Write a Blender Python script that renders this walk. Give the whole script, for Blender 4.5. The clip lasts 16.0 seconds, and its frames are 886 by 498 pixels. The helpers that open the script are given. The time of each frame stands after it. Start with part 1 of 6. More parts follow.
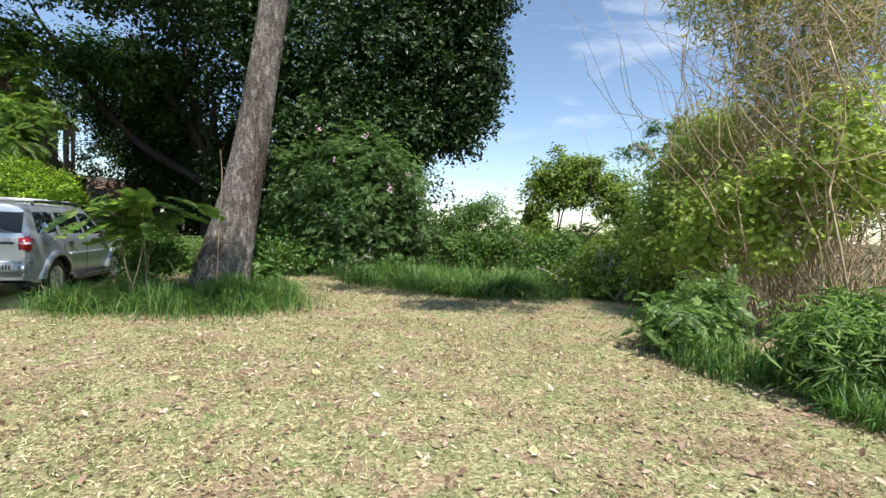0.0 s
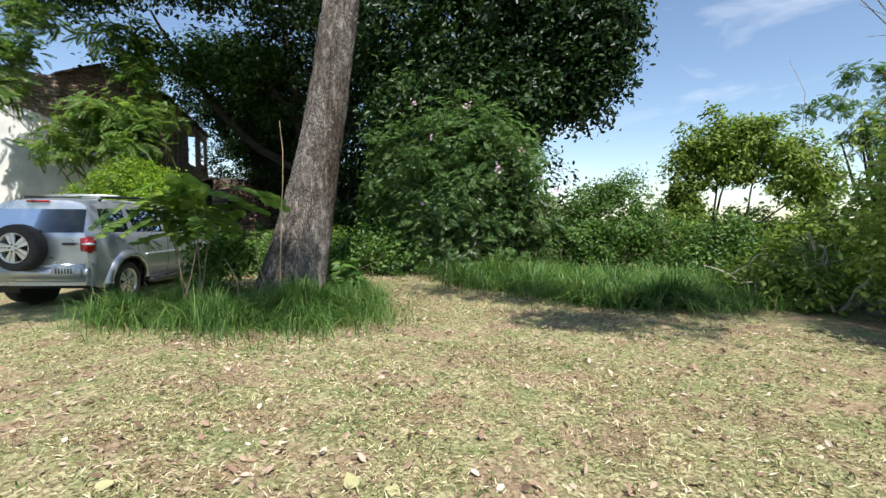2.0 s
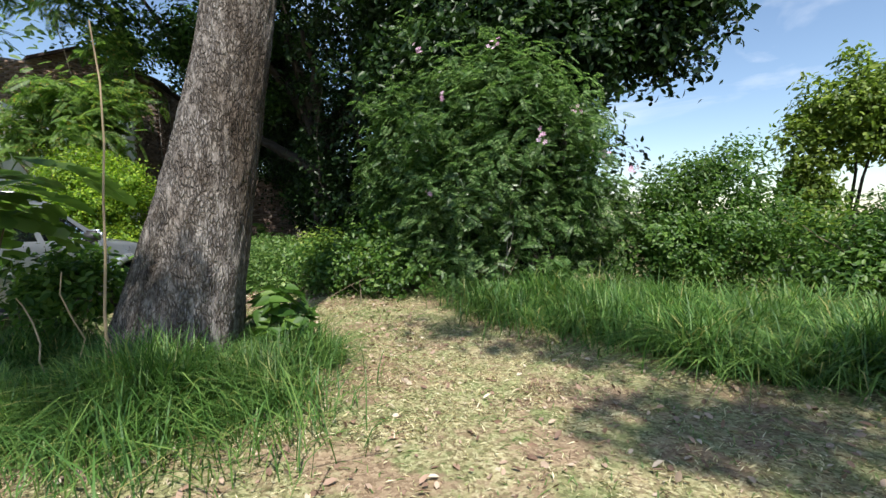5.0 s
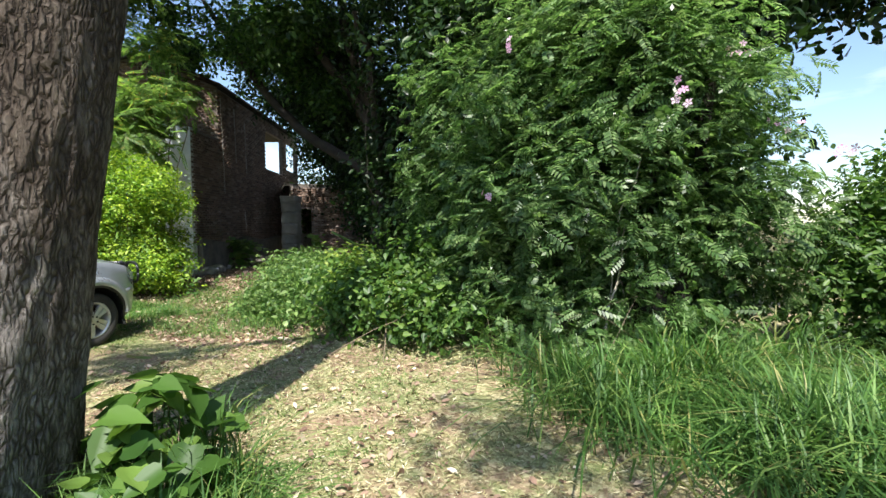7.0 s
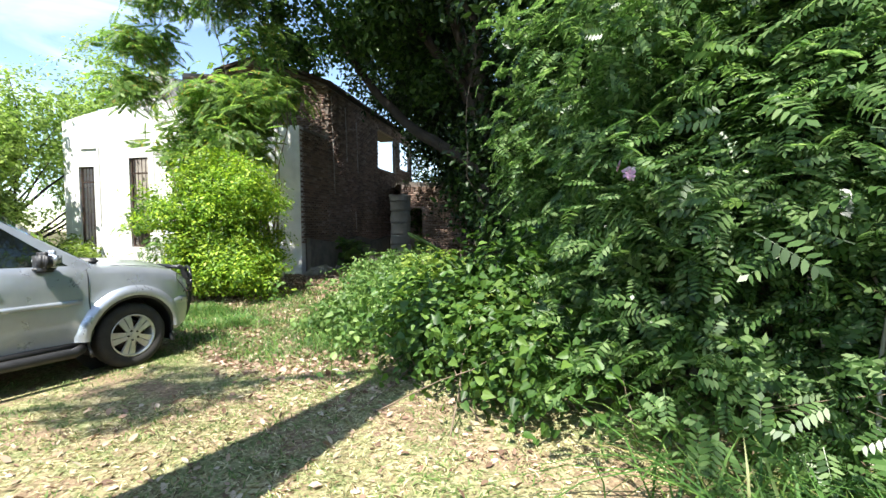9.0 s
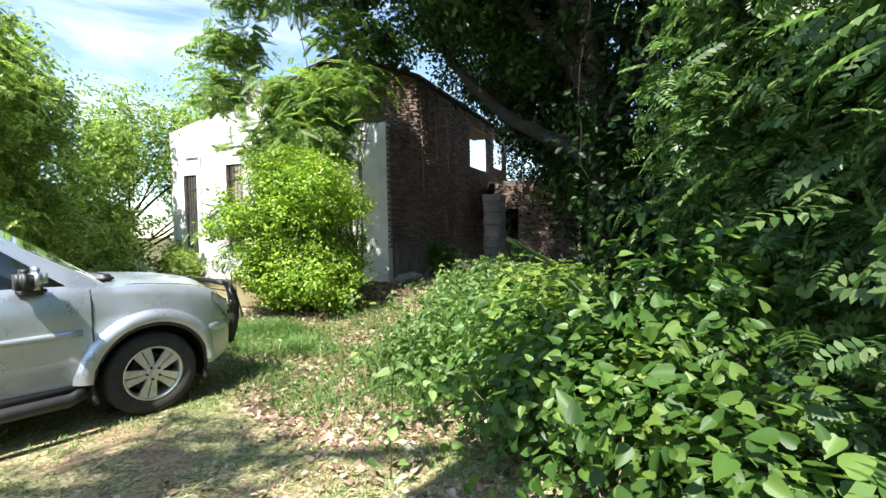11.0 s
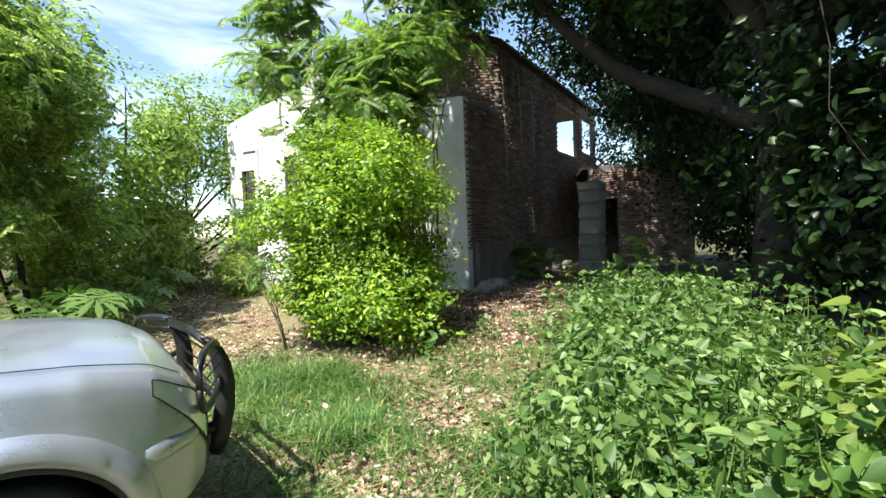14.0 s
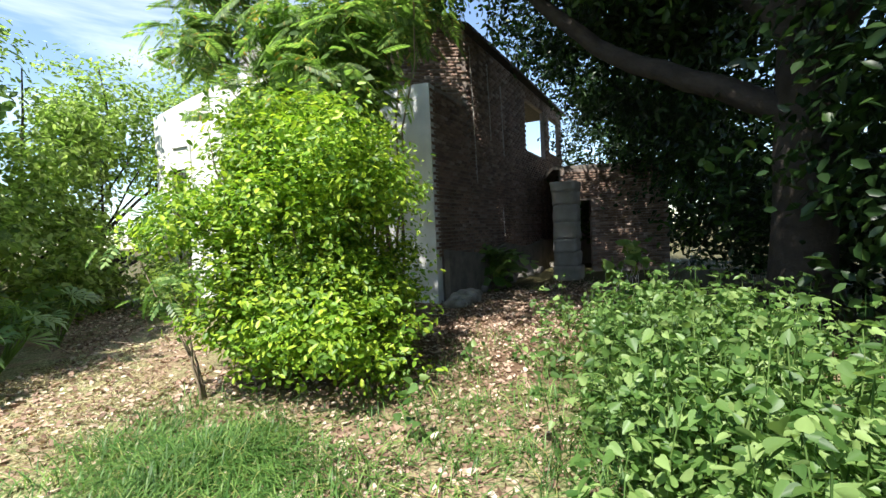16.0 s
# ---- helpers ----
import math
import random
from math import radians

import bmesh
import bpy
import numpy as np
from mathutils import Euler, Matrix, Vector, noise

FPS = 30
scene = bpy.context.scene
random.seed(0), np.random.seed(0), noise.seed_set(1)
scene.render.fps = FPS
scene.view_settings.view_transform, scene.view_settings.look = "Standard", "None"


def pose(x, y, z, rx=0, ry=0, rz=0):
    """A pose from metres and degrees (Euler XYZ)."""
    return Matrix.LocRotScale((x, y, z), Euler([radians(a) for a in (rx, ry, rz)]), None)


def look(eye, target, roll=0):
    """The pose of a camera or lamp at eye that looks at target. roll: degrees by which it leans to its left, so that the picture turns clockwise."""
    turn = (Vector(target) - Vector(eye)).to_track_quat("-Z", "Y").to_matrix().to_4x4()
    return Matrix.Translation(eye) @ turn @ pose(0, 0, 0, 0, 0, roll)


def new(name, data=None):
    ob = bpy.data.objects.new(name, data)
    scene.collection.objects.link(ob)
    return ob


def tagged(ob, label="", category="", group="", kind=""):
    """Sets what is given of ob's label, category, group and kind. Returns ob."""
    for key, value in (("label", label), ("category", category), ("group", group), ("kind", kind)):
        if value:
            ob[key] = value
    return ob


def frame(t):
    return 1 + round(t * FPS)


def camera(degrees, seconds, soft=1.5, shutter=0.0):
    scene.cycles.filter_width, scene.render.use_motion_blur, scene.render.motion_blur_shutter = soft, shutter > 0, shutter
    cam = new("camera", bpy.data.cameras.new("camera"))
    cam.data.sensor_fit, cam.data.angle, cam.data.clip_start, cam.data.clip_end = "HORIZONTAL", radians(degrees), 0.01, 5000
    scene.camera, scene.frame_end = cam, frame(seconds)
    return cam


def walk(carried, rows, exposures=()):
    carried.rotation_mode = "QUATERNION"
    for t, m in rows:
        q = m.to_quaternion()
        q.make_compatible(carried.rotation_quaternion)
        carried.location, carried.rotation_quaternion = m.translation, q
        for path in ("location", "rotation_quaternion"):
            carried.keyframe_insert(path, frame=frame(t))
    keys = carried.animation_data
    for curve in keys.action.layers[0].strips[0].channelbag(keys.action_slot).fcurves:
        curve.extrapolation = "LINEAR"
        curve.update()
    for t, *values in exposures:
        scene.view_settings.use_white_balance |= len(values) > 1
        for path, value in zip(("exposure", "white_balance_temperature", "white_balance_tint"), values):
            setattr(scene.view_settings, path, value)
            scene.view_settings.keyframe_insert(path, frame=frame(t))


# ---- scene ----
cam = camera(87.7, 16.0)
METRES, EYE, TILT, LEAN, TURN = 15.2, 1.429, 0.0, 0.0, 0.0
ROWS = [
    (0.0, 0.0, 0.0, 0.0, 0.09, -2.47, -2.0),
    (0.5, -0.0029, 0.0285, -0.0015, 3.44, -2.84, -1.72),
    (1.0, 0.0, 0.057, -0.0024, 7.47, -3.1, -1.24),
    (1.5, 0.0, 0.0862, -0.0025, 10.68, -3.31, -0.71),
    (2.0, -0.0118, 0.1469, -0.0048, 13.99, -3.72, -0.37),
    (2.5, -0.0254, 0.2239, -0.005, 16.77, -3.67, 0.29),
    (3.0, -0.0251, 0.2538, -0.0034, 17.74, -3.75, 0.48),
    (3.5, -0.0311, 0.2854, -0.0067, 18.23, -3.97, 0.68),
    (6.0, -0.0526, 0.4384, -0.0052, 22.28, -3.63, 0.19),
    (6.5, -0.0733, 0.4925, -0.0027, 27.63, -3.01, 0.56),
    (7.0, -0.0827, 0.5158, -0.0025, 29.46, -2.68, 0.47),
    (7.5, -0.0968, 0.5412, -0.0014, 34.24, -2.4, 0.35),
    (8.0, -0.1061, 0.5691, -0.0014, 38.87, -2.43, -0.03),
    (8.5, -0.1184, 0.5928, -0.0041, 40.33, -2.36, -0.08),
    (9.0, -0.1327, 0.6181, -0.0026, 44.34, -2.57, 0.4),
    (9.5, -0.1471, 0.6426, -0.0026, 49.13, -2.45, 0.88),
    (10.0, -0.167, 0.6574, -0.0043, 50.97, -2.13, 0.89),
    (12.5, -0.2868, 0.7162, 0.0025, 63.08, -2.36, 1.6),
    (13.0, -0.3139, 0.7216, 0.0003, 63.42, -2.28, 1.63),
    (13.5, -0.3403, 0.7281, 0.0024, 63.94, -2.48, 1.96),
    (14.0, -0.363, 0.7387, 0.0029, 64.08, -2.5, 2.05),
    (14.5, -0.3875, 0.7432, -0.0, 63.23, -2.35, 1.95),
    (15.0, -0.4102, 0.7503, 0.001, 61.92, -2.31, 2.29),
    (15.5, -0.43, 0.7621, 0.0008, 60.41, -2.18, 2.58),
    (16.0, -0.4478, 0.7687, 0.001, 58.8, -1.9, 2.67),
]
walk(cam, [(t, pose(0, 0, EYE, TILT, LEAN, TURN) @ pose(METRES * x, METRES * y, METRES * z, 90 + pitch, roll, yaw)) for t, x, y, z, yaw, pitch, roll in ROWS],
     exposures=[(0.0, 0.62), (3.5, 0.42), (6.0, 0.78), (7.5, 1.15), (8.5, 1.32), (9.5, 1.45), (12.5, 1.3), (16.0, 1.2)])

# ---- light and sky ----
SUN_EL, SUN_AZ = 58.0, 31.0          # height, and turn from -y towards +x
sun_dir = Vector((math.sin(radians(SUN_AZ)) * math.cos(radians(SUN_EL)), -math.cos(radians(SUN_AZ)) * math.cos(radians(SUN_EL)), math.sin(radians(SUN_EL))))
sun = new("sun", bpy.data.lights.new("sun", "SUN"))
sun.data.energy, sun.data.angle, sun.data.color = 5.0, radians(0.6), (1.0, 0.97, 0.91)
sun.matrix_world = look(sun_dir * 60, (0, 0, 0))
world = bpy.data.worlds.new("sky")
scene.world = world
world.use_nodes = True
wn, wl = world.node_tree.nodes, world.node_tree.links
wn.clear()
w_out, w_bg = wn.new("ShaderNodeOutputWorld"), wn.new("ShaderNodeBackground")
w_sky = wn.new("ShaderNodeTexSky")
w_sky.sky_type, w_sky.sun_disc = "NISHITA", False
w_sky.sun_elevation, w_sky.sun_rotation = radians(SUN_EL), radians(180 - SUN_AZ)
w_sky.dust_density, w_sky.air_density, w_sky.ozone_density = 0.3, 1.0, 1.4
w_tc, w_map = wn.new("ShaderNodeTexCoord"), wn.new("ShaderNodeMapping")
w_map.inputs["Scale"].default_value = (2.2, 1.6, 7.0)
w_map.inputs["Rotation"].default_value = (0.0, 0.25, 0.3)
w_noise, w_ramp = wn.new("ShaderNodeTexNoise"), wn.new("ShaderNodeValToRGB")
w_noise.inputs["Scale"].default_value, w_noise.inputs["Detail"].default_value, w_noise.inputs["Roughness"].default_value = 1.25, 7.0, 0.55
w_noise.inputs["Distortion"].default_value = 0.5
w_ramp.color_ramp.elements[0].position, w_ramp.color_ramp.elements[1].position = 0.56, 0.92
w_mix = wn.new("ShaderNodeMixRGB")
w_mix.inputs[2].default_value = (6.6, 6.9, 7.4, 1)
wl.new(w_tc.outputs["Generated"], w_map.inputs["Vector"])
wl.new(w_map.outputs["Vector"], w_noise.inputs["Vector"])
wl.new(w_noise.outputs["Fac"], w_ramp.inputs["Fac"])
wl.new(w_ramp.outputs["Color"], w_mix.inputs["Fac"])
wl.new(w_sky.outputs["Color"], w_mix.inputs[1])
wl.new(w_mix.outputs["Color"], w_bg.inputs["Color"])
w_bg.inputs["Strength"].default_value = 0.125
wl.new(w_bg.outputs["Background"], w_out.inputs["Surface"])


# ---- materials ----
def material(name):
    m = bpy.data.materials.new(name)
    m.use_nodes = True
    t = m.node_tree
    return m, t.nodes, t.links, t.nodes["Principled BSDF"]


def ramp(nodes, stops):
    r = nodes.new("ShaderNodeValToRGB")
    while len(r.color_ramp.elements) < len(stops):
        r.color_ramp.elements.new(0.5)
    for e, (p, c) in zip(r.color_ramp.elements, stops):
        e.position, e.color = p, (*c, 1)
    return r


def noise_node(nodes, links, scale, detail=5, rough=0.6, coords="Object", stretch=(1, 1, 1), distort=0.0):
    tc, mp, nz = nodes.new("ShaderNodeTexCoord"), nodes.new("ShaderNodeMapping"), nodes.new("ShaderNodeTexNoise")
    mp.inputs["Scale"].default_value = stretch
    nz.inputs["Scale"].default_value, nz.inputs["Detail"].default_value, nz.inputs["Roughness"].default_value = scale, detail, rough
    nz.inputs["Distortion"].default_value = distort
    links.new(tc.outputs[coords], mp.inputs["Vector"])
    links.new(mp.outputs["Vector"], nz.inputs["Vector"])
    return nz


def bump(nodes, links, source, bsdf, strength, distance):
    b = nodes.new("ShaderNodeBump")
    b.inputs["Strength"].default_value, b.inputs["Distance"].default_value = strength, distance
    links.new(source, b.inputs["Height"])
    links.new(b.outputs["Normal"], bsdf.inputs["Normal"])


def blend(nodes, links, fac, a, b, kind="MIX"):
    m = nodes.new("ShaderNodeMixRGB")
    m.blend_type = kind
    for i, v in ((0, fac), (1, a), (2, b)):
        if isinstance(v, (int, float)):
            m.inputs[i].default_value = v
        elif isinstance(v, tuple):
            m.inputs[i].default_value = (*v, 1)
        else:
            links.new(v, m.inputs[i])
    return m.outputs["Color"]


def leaf_material(name, stops, glow=0.35, rough=0.45, patch=0.5, gloss=0.4):
    """Leaves: colour by leaf, patches of tone over the crown, light passing through."""
    m, n, l, b = material(name)
    geo = n.new("ShaderNodeNewGeometry")
    r = ramp(n, stops)
    l.new(geo.outputs["Random Per Island"], r.inputs["Fac"])
    nz = noise_node(n, l, 1.1, 3)
    hi = ramp(n, [(0.3, (1 - patch * 0.5,) * 3), (0.7, (1 + patch * 0.4,) * 3)])
    l.new(nz.outputs["Fac"], hi.inputs["Fac"])
    c = blend(n, l, 1.0, r.outputs["Color"], hi.outputs["Color"], "MULTIPLY")
    l.new(c, b.inputs["Base Color"])
    b.inputs["Roughness"].default_value = rough
    b.inputs["Specular IOR Level"].default_value = gloss
    tr, mix = n.new("ShaderNodeBsdfTranslucent"), n.new("ShaderNodeMixShader")
    warm = blend(n, l, 1.0, c, (1.25, 1.35, 0.85), "MULTIPLY")
    l.new(warm, tr.inputs["Color"])
    mix.inputs[0].default_value = glow
    l.new(b.outputs["BSDF"], mix.inputs[1])
    l.new(tr.outputs["BSDF"], mix.inputs[2])
    l.new(mix.outputs["Shader"], n["Material Output"].inputs["Surface"])
    return m


def plain_material(name, colour, rough, metal=0.0, vary=0.25, scale=6.0, bumpy=0.0, size=0.01, spec=0.5, coat=0.0, fine=60.0):
    m, n, l, b = material(name)
    nz = noise_node(n, l, scale, 6)
    lo, hi = tuple(c * (1 - vary) for c in colour), tuple(min(1, c * (1 + vary)) for c in colour)
    r = ramp(n, [(0.3, lo), (0.72, hi)])
    l.new(nz.outputs["Fac"], r.inputs["Fac"])
    l.new(r.outputs["Color"], b.inputs["Base Color"])
    b.inputs["Roughness"].default_value, b.inputs["Metallic"].default_value = rough, metal
    b.inputs["Specular IOR Level"].default_value, b.inputs["Coat Weight"].default_value = spec, coat
    if bumpy:
        f = noise_node(n, l, fine, 5)
        bump(n, l, f.outputs["Fac"], b, bumpy, size)
    return m


M = {}
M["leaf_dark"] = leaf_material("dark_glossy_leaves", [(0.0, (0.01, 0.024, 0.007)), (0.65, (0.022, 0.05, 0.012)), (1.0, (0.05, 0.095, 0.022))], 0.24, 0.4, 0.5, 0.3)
# Lighter copy of the dark leaves, sunlight through the crown put into colour.
M["leaf_dark_lit"] = leaf_material("sun_shot_canopy_leaves", [(0.0, (0.022, 0.05, 0.012)), (0.6, (0.05, 0.105, 0.022)), (1.0, (0.11, 0.19, 0.045))], 0.5, 0.4, 0.5, 0.35)
M["leaf_mid"] = leaf_material("mid_green_leaves", [(0.0, (0.035, 0.085, 0.016)), (0.6, (0.08, 0.165, 0.028)), (1.0, (0.17, 0.27, 0.055))], 0.4)
M["leaf_vine"] = leaf_material("vine_leaves", [(0.0, (0.04, 0.085, 0.024)), (0.55, (0.105, 0.195, 0.056)), (1.0, (0.27, 0.37, 0.16))], 0.5, 0.34, 0.5, 0.45)
M["leaf_light"] = leaf_material("light_green_leaves", [(0.0, (0.09, 0.15, 0.025)), (0.6, (0.19, 0.27, 0.045)), (1.0, (0.33, 0.4, 0.09))], 0.45)
# Darker greens carry the shade between leaves; the agave's dark leaves share them.
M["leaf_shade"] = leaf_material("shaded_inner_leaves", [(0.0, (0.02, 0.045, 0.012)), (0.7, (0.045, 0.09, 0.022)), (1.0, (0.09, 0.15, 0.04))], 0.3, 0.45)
M["leaf_bright"] = leaf_material("bright_tree_leaves", [(0.0, (0.1, 0.17, 0.035)), (0.6, (0.25, 0.35, 0.08)), (1.0, (0.48, 0.58, 0.2))], 0.55)
M["leaf_pale"] = leaf_material("pale_shrub_leaves", [(0.0, (0.2, 0.28, 0.06)), (0.6, (0.4, 0.48, 0.12)), (1.0, (0.6, 0.64, 0.24))], 0.6)
M["leaf_lime"] = leaf_material("lime_yellow_leaves", [(0.0, (0.065, 0.145, 0.016)), (0.5, (0.18, 0.31, 0.03)), (1.0, (0.42, 0.52, 0.05))], 0.42)
M["leaf_feather"] = leaf_material("feathery_leaves", [(0.0, (0.08, 0.15, 0.035)), (0.6, (0.15, 0.25, 0.06)), (0.94, (0.28, 0.4, 0.1)), (1.0, (0.42, 0.24, 0.07))], 0.58)
M["leaf_weed"] = leaf_material("weed_leaves", [(0.0, (0.045, 0.105, 0.022)), (0.55, (0.125, 0.225, 0.055)), (1.0, (0.3, 0.41, 0.14))], 0.42, 0.45)
M["leaf_bamboo"] = leaf_material("bamboo_leaves", [(0.0, (0.18, 0.24, 0.05)), (0.5, (0.34, 0.39, 0.09)), (0.75, (0.36, 0.31, 0.11)), (1.0, (0.46, 0.34, 0.17))], 0.35)
M["leaf_far"] = leaf_material("far_foliage", [(0.0, (0.05, 0.1, 0.03)), (0.6, (0.085, 0.15, 0.05)), (1.0, (0.13, 0.2, 0.07))], 0.3, 0.6)
M["leaf_broad"] = leaf_material("broad_leaves", [(0.0, (0.09, 0.17, 0.035)), (0.6, (0.17, 0.27, 0.06)), (1.0, (0.29, 0.38, 0.11))], 0.45, 0.38)
M["grass"] = leaf_material("green_grass_blades", [(0.0, (0.045, 0.11, 0.025)), (0.6, (0.105, 0.215, 0.048)), (0.93, (0.22, 0.33, 0.085)), (1.0, (0.4, 0.34, 0.14))], 0.35, 0.5)
M["short_grass"] = leaf_material("short_cut_grass", [(0.0, (0.08, 0.15, 0.035)), (0.6, (0.17, 0.25, 0.07)), (1.0, (0.4, 0.38, 0.18))], 0.25, 0.6)
M["straw"] = leaf_material("dry_cut_grass", [(0.0, (0.11, 0.07, 0.04)), (0.22, (0.3, 0.21, 0.12)), (0.45, (0.33, 0.35, 0.16)), (0.7, (0.57, 0.49, 0.27)), (1.0, (0.79, 0.72, 0.5))], 0.12, 0.7, 0.3)
M["litter"] = leaf_material("fallen_brown_leaves", [(0.0, (0.14, 0.08, 0.052)), (0.5, (0.34, 0.22, 0.155)), (0.85, (0.52, 0.39, 0.29)), (1.0, (0.68, 0.58, 0.46))], 0.1, 0.65, 0.3)
M["petal"] = leaf_material("pink_petals", [(0.0, (0.62, 0.3, 0.5)), (1.0, (0.85, 0.6, 0.75))], 0.35, 0.6, 0.1)
M["twig"] = plain_material("grey_brown_twigs", (0.2, 0.15, 0.1), 0.85, 0, 0.4, 9, 0.5, 0.004)
M["dead_wood"] = plain_material("pale_dead_wood", (0.42, 0.37, 0.3), 0.85, 0, 0.3, 8, 0.5, 0.004)
M["cane"] = plain_material("dry_bamboo_canes", (0.4, 0.29, 0.18), 0.7, 0, 0.45, 3, 0.2, 0.003)
M["bark_dark"] = plain_material("dark_bark", (0.04, 0.032, 0.026), 0.9, 0, 0.4, 5, 0.8, 0.02, 0.3, 0, 25)
M["stone"] = plain_material("grey_field_stone", (0.3, 0.27, 0.23), 0.9, 0, 0.4, 5, 0.7, 0.02, 0.3)
M["white_wall"] = plain_material("weathered_white_plaster", (0.74, 0.73, 0.7), 0.9, 0, 0.16, 1.6, 0.35, 0.006, 0.3)
M["grey_render"] = plain_material("grey_cement_render", (0.38, 0.36, 0.33), 0.92, 0, 0.28, 2.2, 0.5, 0.01, 0.3)
M["concrete"] = plain_material("stained_concrete", (0.2, 0.175, 0.145), 0.93, 0, 0.35, 3.0, 0.6, 0.015, 0.3)
M["room"] = plain_material("bare_room_plaster", (0.3, 0.27, 0.23), 0.95, 0, 0.25, 2.0, 0.3, 0.01)
M["iron"] = plain_material("rusty_dark_iron", (0.07, 0.045, 0.035), 0.7, 0.3, 0.5, 12, 0.3, 0.002)
M["drip"] = plain_material("pale_dried_mortar", (0.5, 0.45, 0.4), 0.95, 0, 0.3, 9.0, 0.5, 0.006, 0.2)
M["mortar"] = plain_material("brick_mortar", (0.27, 0.22, 0.19), 0.95, 0, 0.3, 4.0, 0.6, 0.008, 0.2)


def brick_material():
    m, n, l, b = material("fired_clay_brick")
    info = n.new("ShaderNodeObjectInfo")
    geo = n.new("ShaderNodeNewGeometry")
    add = n.new("ShaderNodeMath")
    add.operation = "ADD"
    l.new(info.outputs["Random"], add.inputs[0])
    l.new(geo.outputs["Random Per Island"], add.inputs[1])
    fr = n.new("ShaderNodeMath")
    fr.operation = "FRACT"
    l.new(add.outputs[0], fr.inputs[0])
    r = ramp(n, [(0.0, (0.18, 0.115, 0.085)), (0.4, (0.27, 0.175, 0.13)), (0.8, (0.34, 0.225, 0.17)), (1.0, (0.43, 0.33, 0.27))])
    l.new(fr.outputs[0], r.inputs["Fac"])
    nz = noise_node(n, l, 1.2, 6, 0.65, "Object", (1, 1, 0.35))
    st = ramp(n, [(0.35, (0.55, 0.53, 0.5)), (0.6, (1, 1, 1))])
    l.new(nz.outputs["Fac"], st.inputs["Fac"])
    l.new(blend(n, l, 1.0, r.outputs["Color"], st.outputs["Color"], "MULTIPLY"), b.inputs["Base Color"])
    b.inputs["Roughness"].default_value = 0.92
    f = noise_node(n, l, 40, 5)
    bump(n, l, f.outputs["Fac"], b, 0.6, 0.006)
    return m


M["brick"] = brick_material()


def bark_material():
    """Grey-brown bark with upright plates and fissures."""
    m, n, l, b = material("furrowed_grey_bark")
    tc, mp, vo = n.new("ShaderNodeTexCoord"), n.new("ShaderNodeMapping"), n.new("ShaderNodeTexVoronoi")
    warp = noise_node(n, l, 7, 5)
    mp.inputs["Scale"].default_value = (46, 46, 13)
    vo.feature = "DISTANCE_TO_EDGE"
    mixv = n.new("ShaderNodeMixRGB")
    mixv.blend_type, mixv.inputs[0].default_value = "ADD", 0.06
    l.new(tc.outputs["Object"], mixv.inputs[1])
    l.new(warp.outputs["Color"], mixv.inputs[2])
    l.new(mixv.outputs["Color"], mp.inputs["Vector"])
    l.new(mp.outputs["Vector"], vo.inputs["Vector"])
    vo.inputs["Scale"].default_value, vo.inputs["Randomness"].default_value = 1.0, 1.0
    crack = ramp(n, [(0.0, (0.0, 0.0, 0.0)), (0.3, (1, 1, 1))])
    l.new(vo.outputs["Distance"], crack.inputs["Fac"])
    gaps = ramp(n, [(0.48, (0, 0, 0)), (0.64, (0.8, 0.8, 0.8))])
    l.new(noise_node(n, l, 16, 5, 0.6, "Object", (1, 1, 0.4)).outputs["Fac"], gaps.inputs["Fac"])
    crack_c = blend(n, l, gaps.outputs["Color"], crack.outputs["Color"], (1, 1, 1))
    tone = noise_node(n, l, 14, 9, 0.8, "Object", (1, 1, 0.3))
    tr = ramp(n, [(0.34, (0.1, 0.082, 0.07)), (0.5, (0.26, 0.23, 0.208)), (0.64, (0.43, 0.395, 0.36))])
    l.new(tone.outputs["Fac"], tr.inputs["Fac"])
    fis = blend(n, l, crack_c, (0.34, 0.31, 0.28), (1, 1, 1))
    moss = ramp(n, [(0.4, (0.5, 0.44, 0.38)), (0.58, (1, 1, 1))])
    l.new(noise_node(n, l, 1.6, 4, 0.6, "Object", (1, 1, 0.5)).outputs["Fac"], moss.inputs["Fac"])
    stained = blend(n, l, 1.0, tr.outputs["Color"], moss.outputs["Color"], "MULTIPLY")
    l.new(blend(n, l, 1.0, stained, fis, "MULTIPLY"), b.inputs["Base Color"])
    b.inputs["Roughness"].default_value, b.inputs["Specular IOR Level"].default_value = 0.92, 0.2
    fine = noise_node(n, l, 38, 8, 0.75, "Object", (1, 1, 0.16))
    hsum = blend(n, l, 0.45, crack_c, fine.outputs["Fac"])
    bump(n, l, hsum, b, 1.0, 0.035)
    return m


M["bark"] = bark_material()


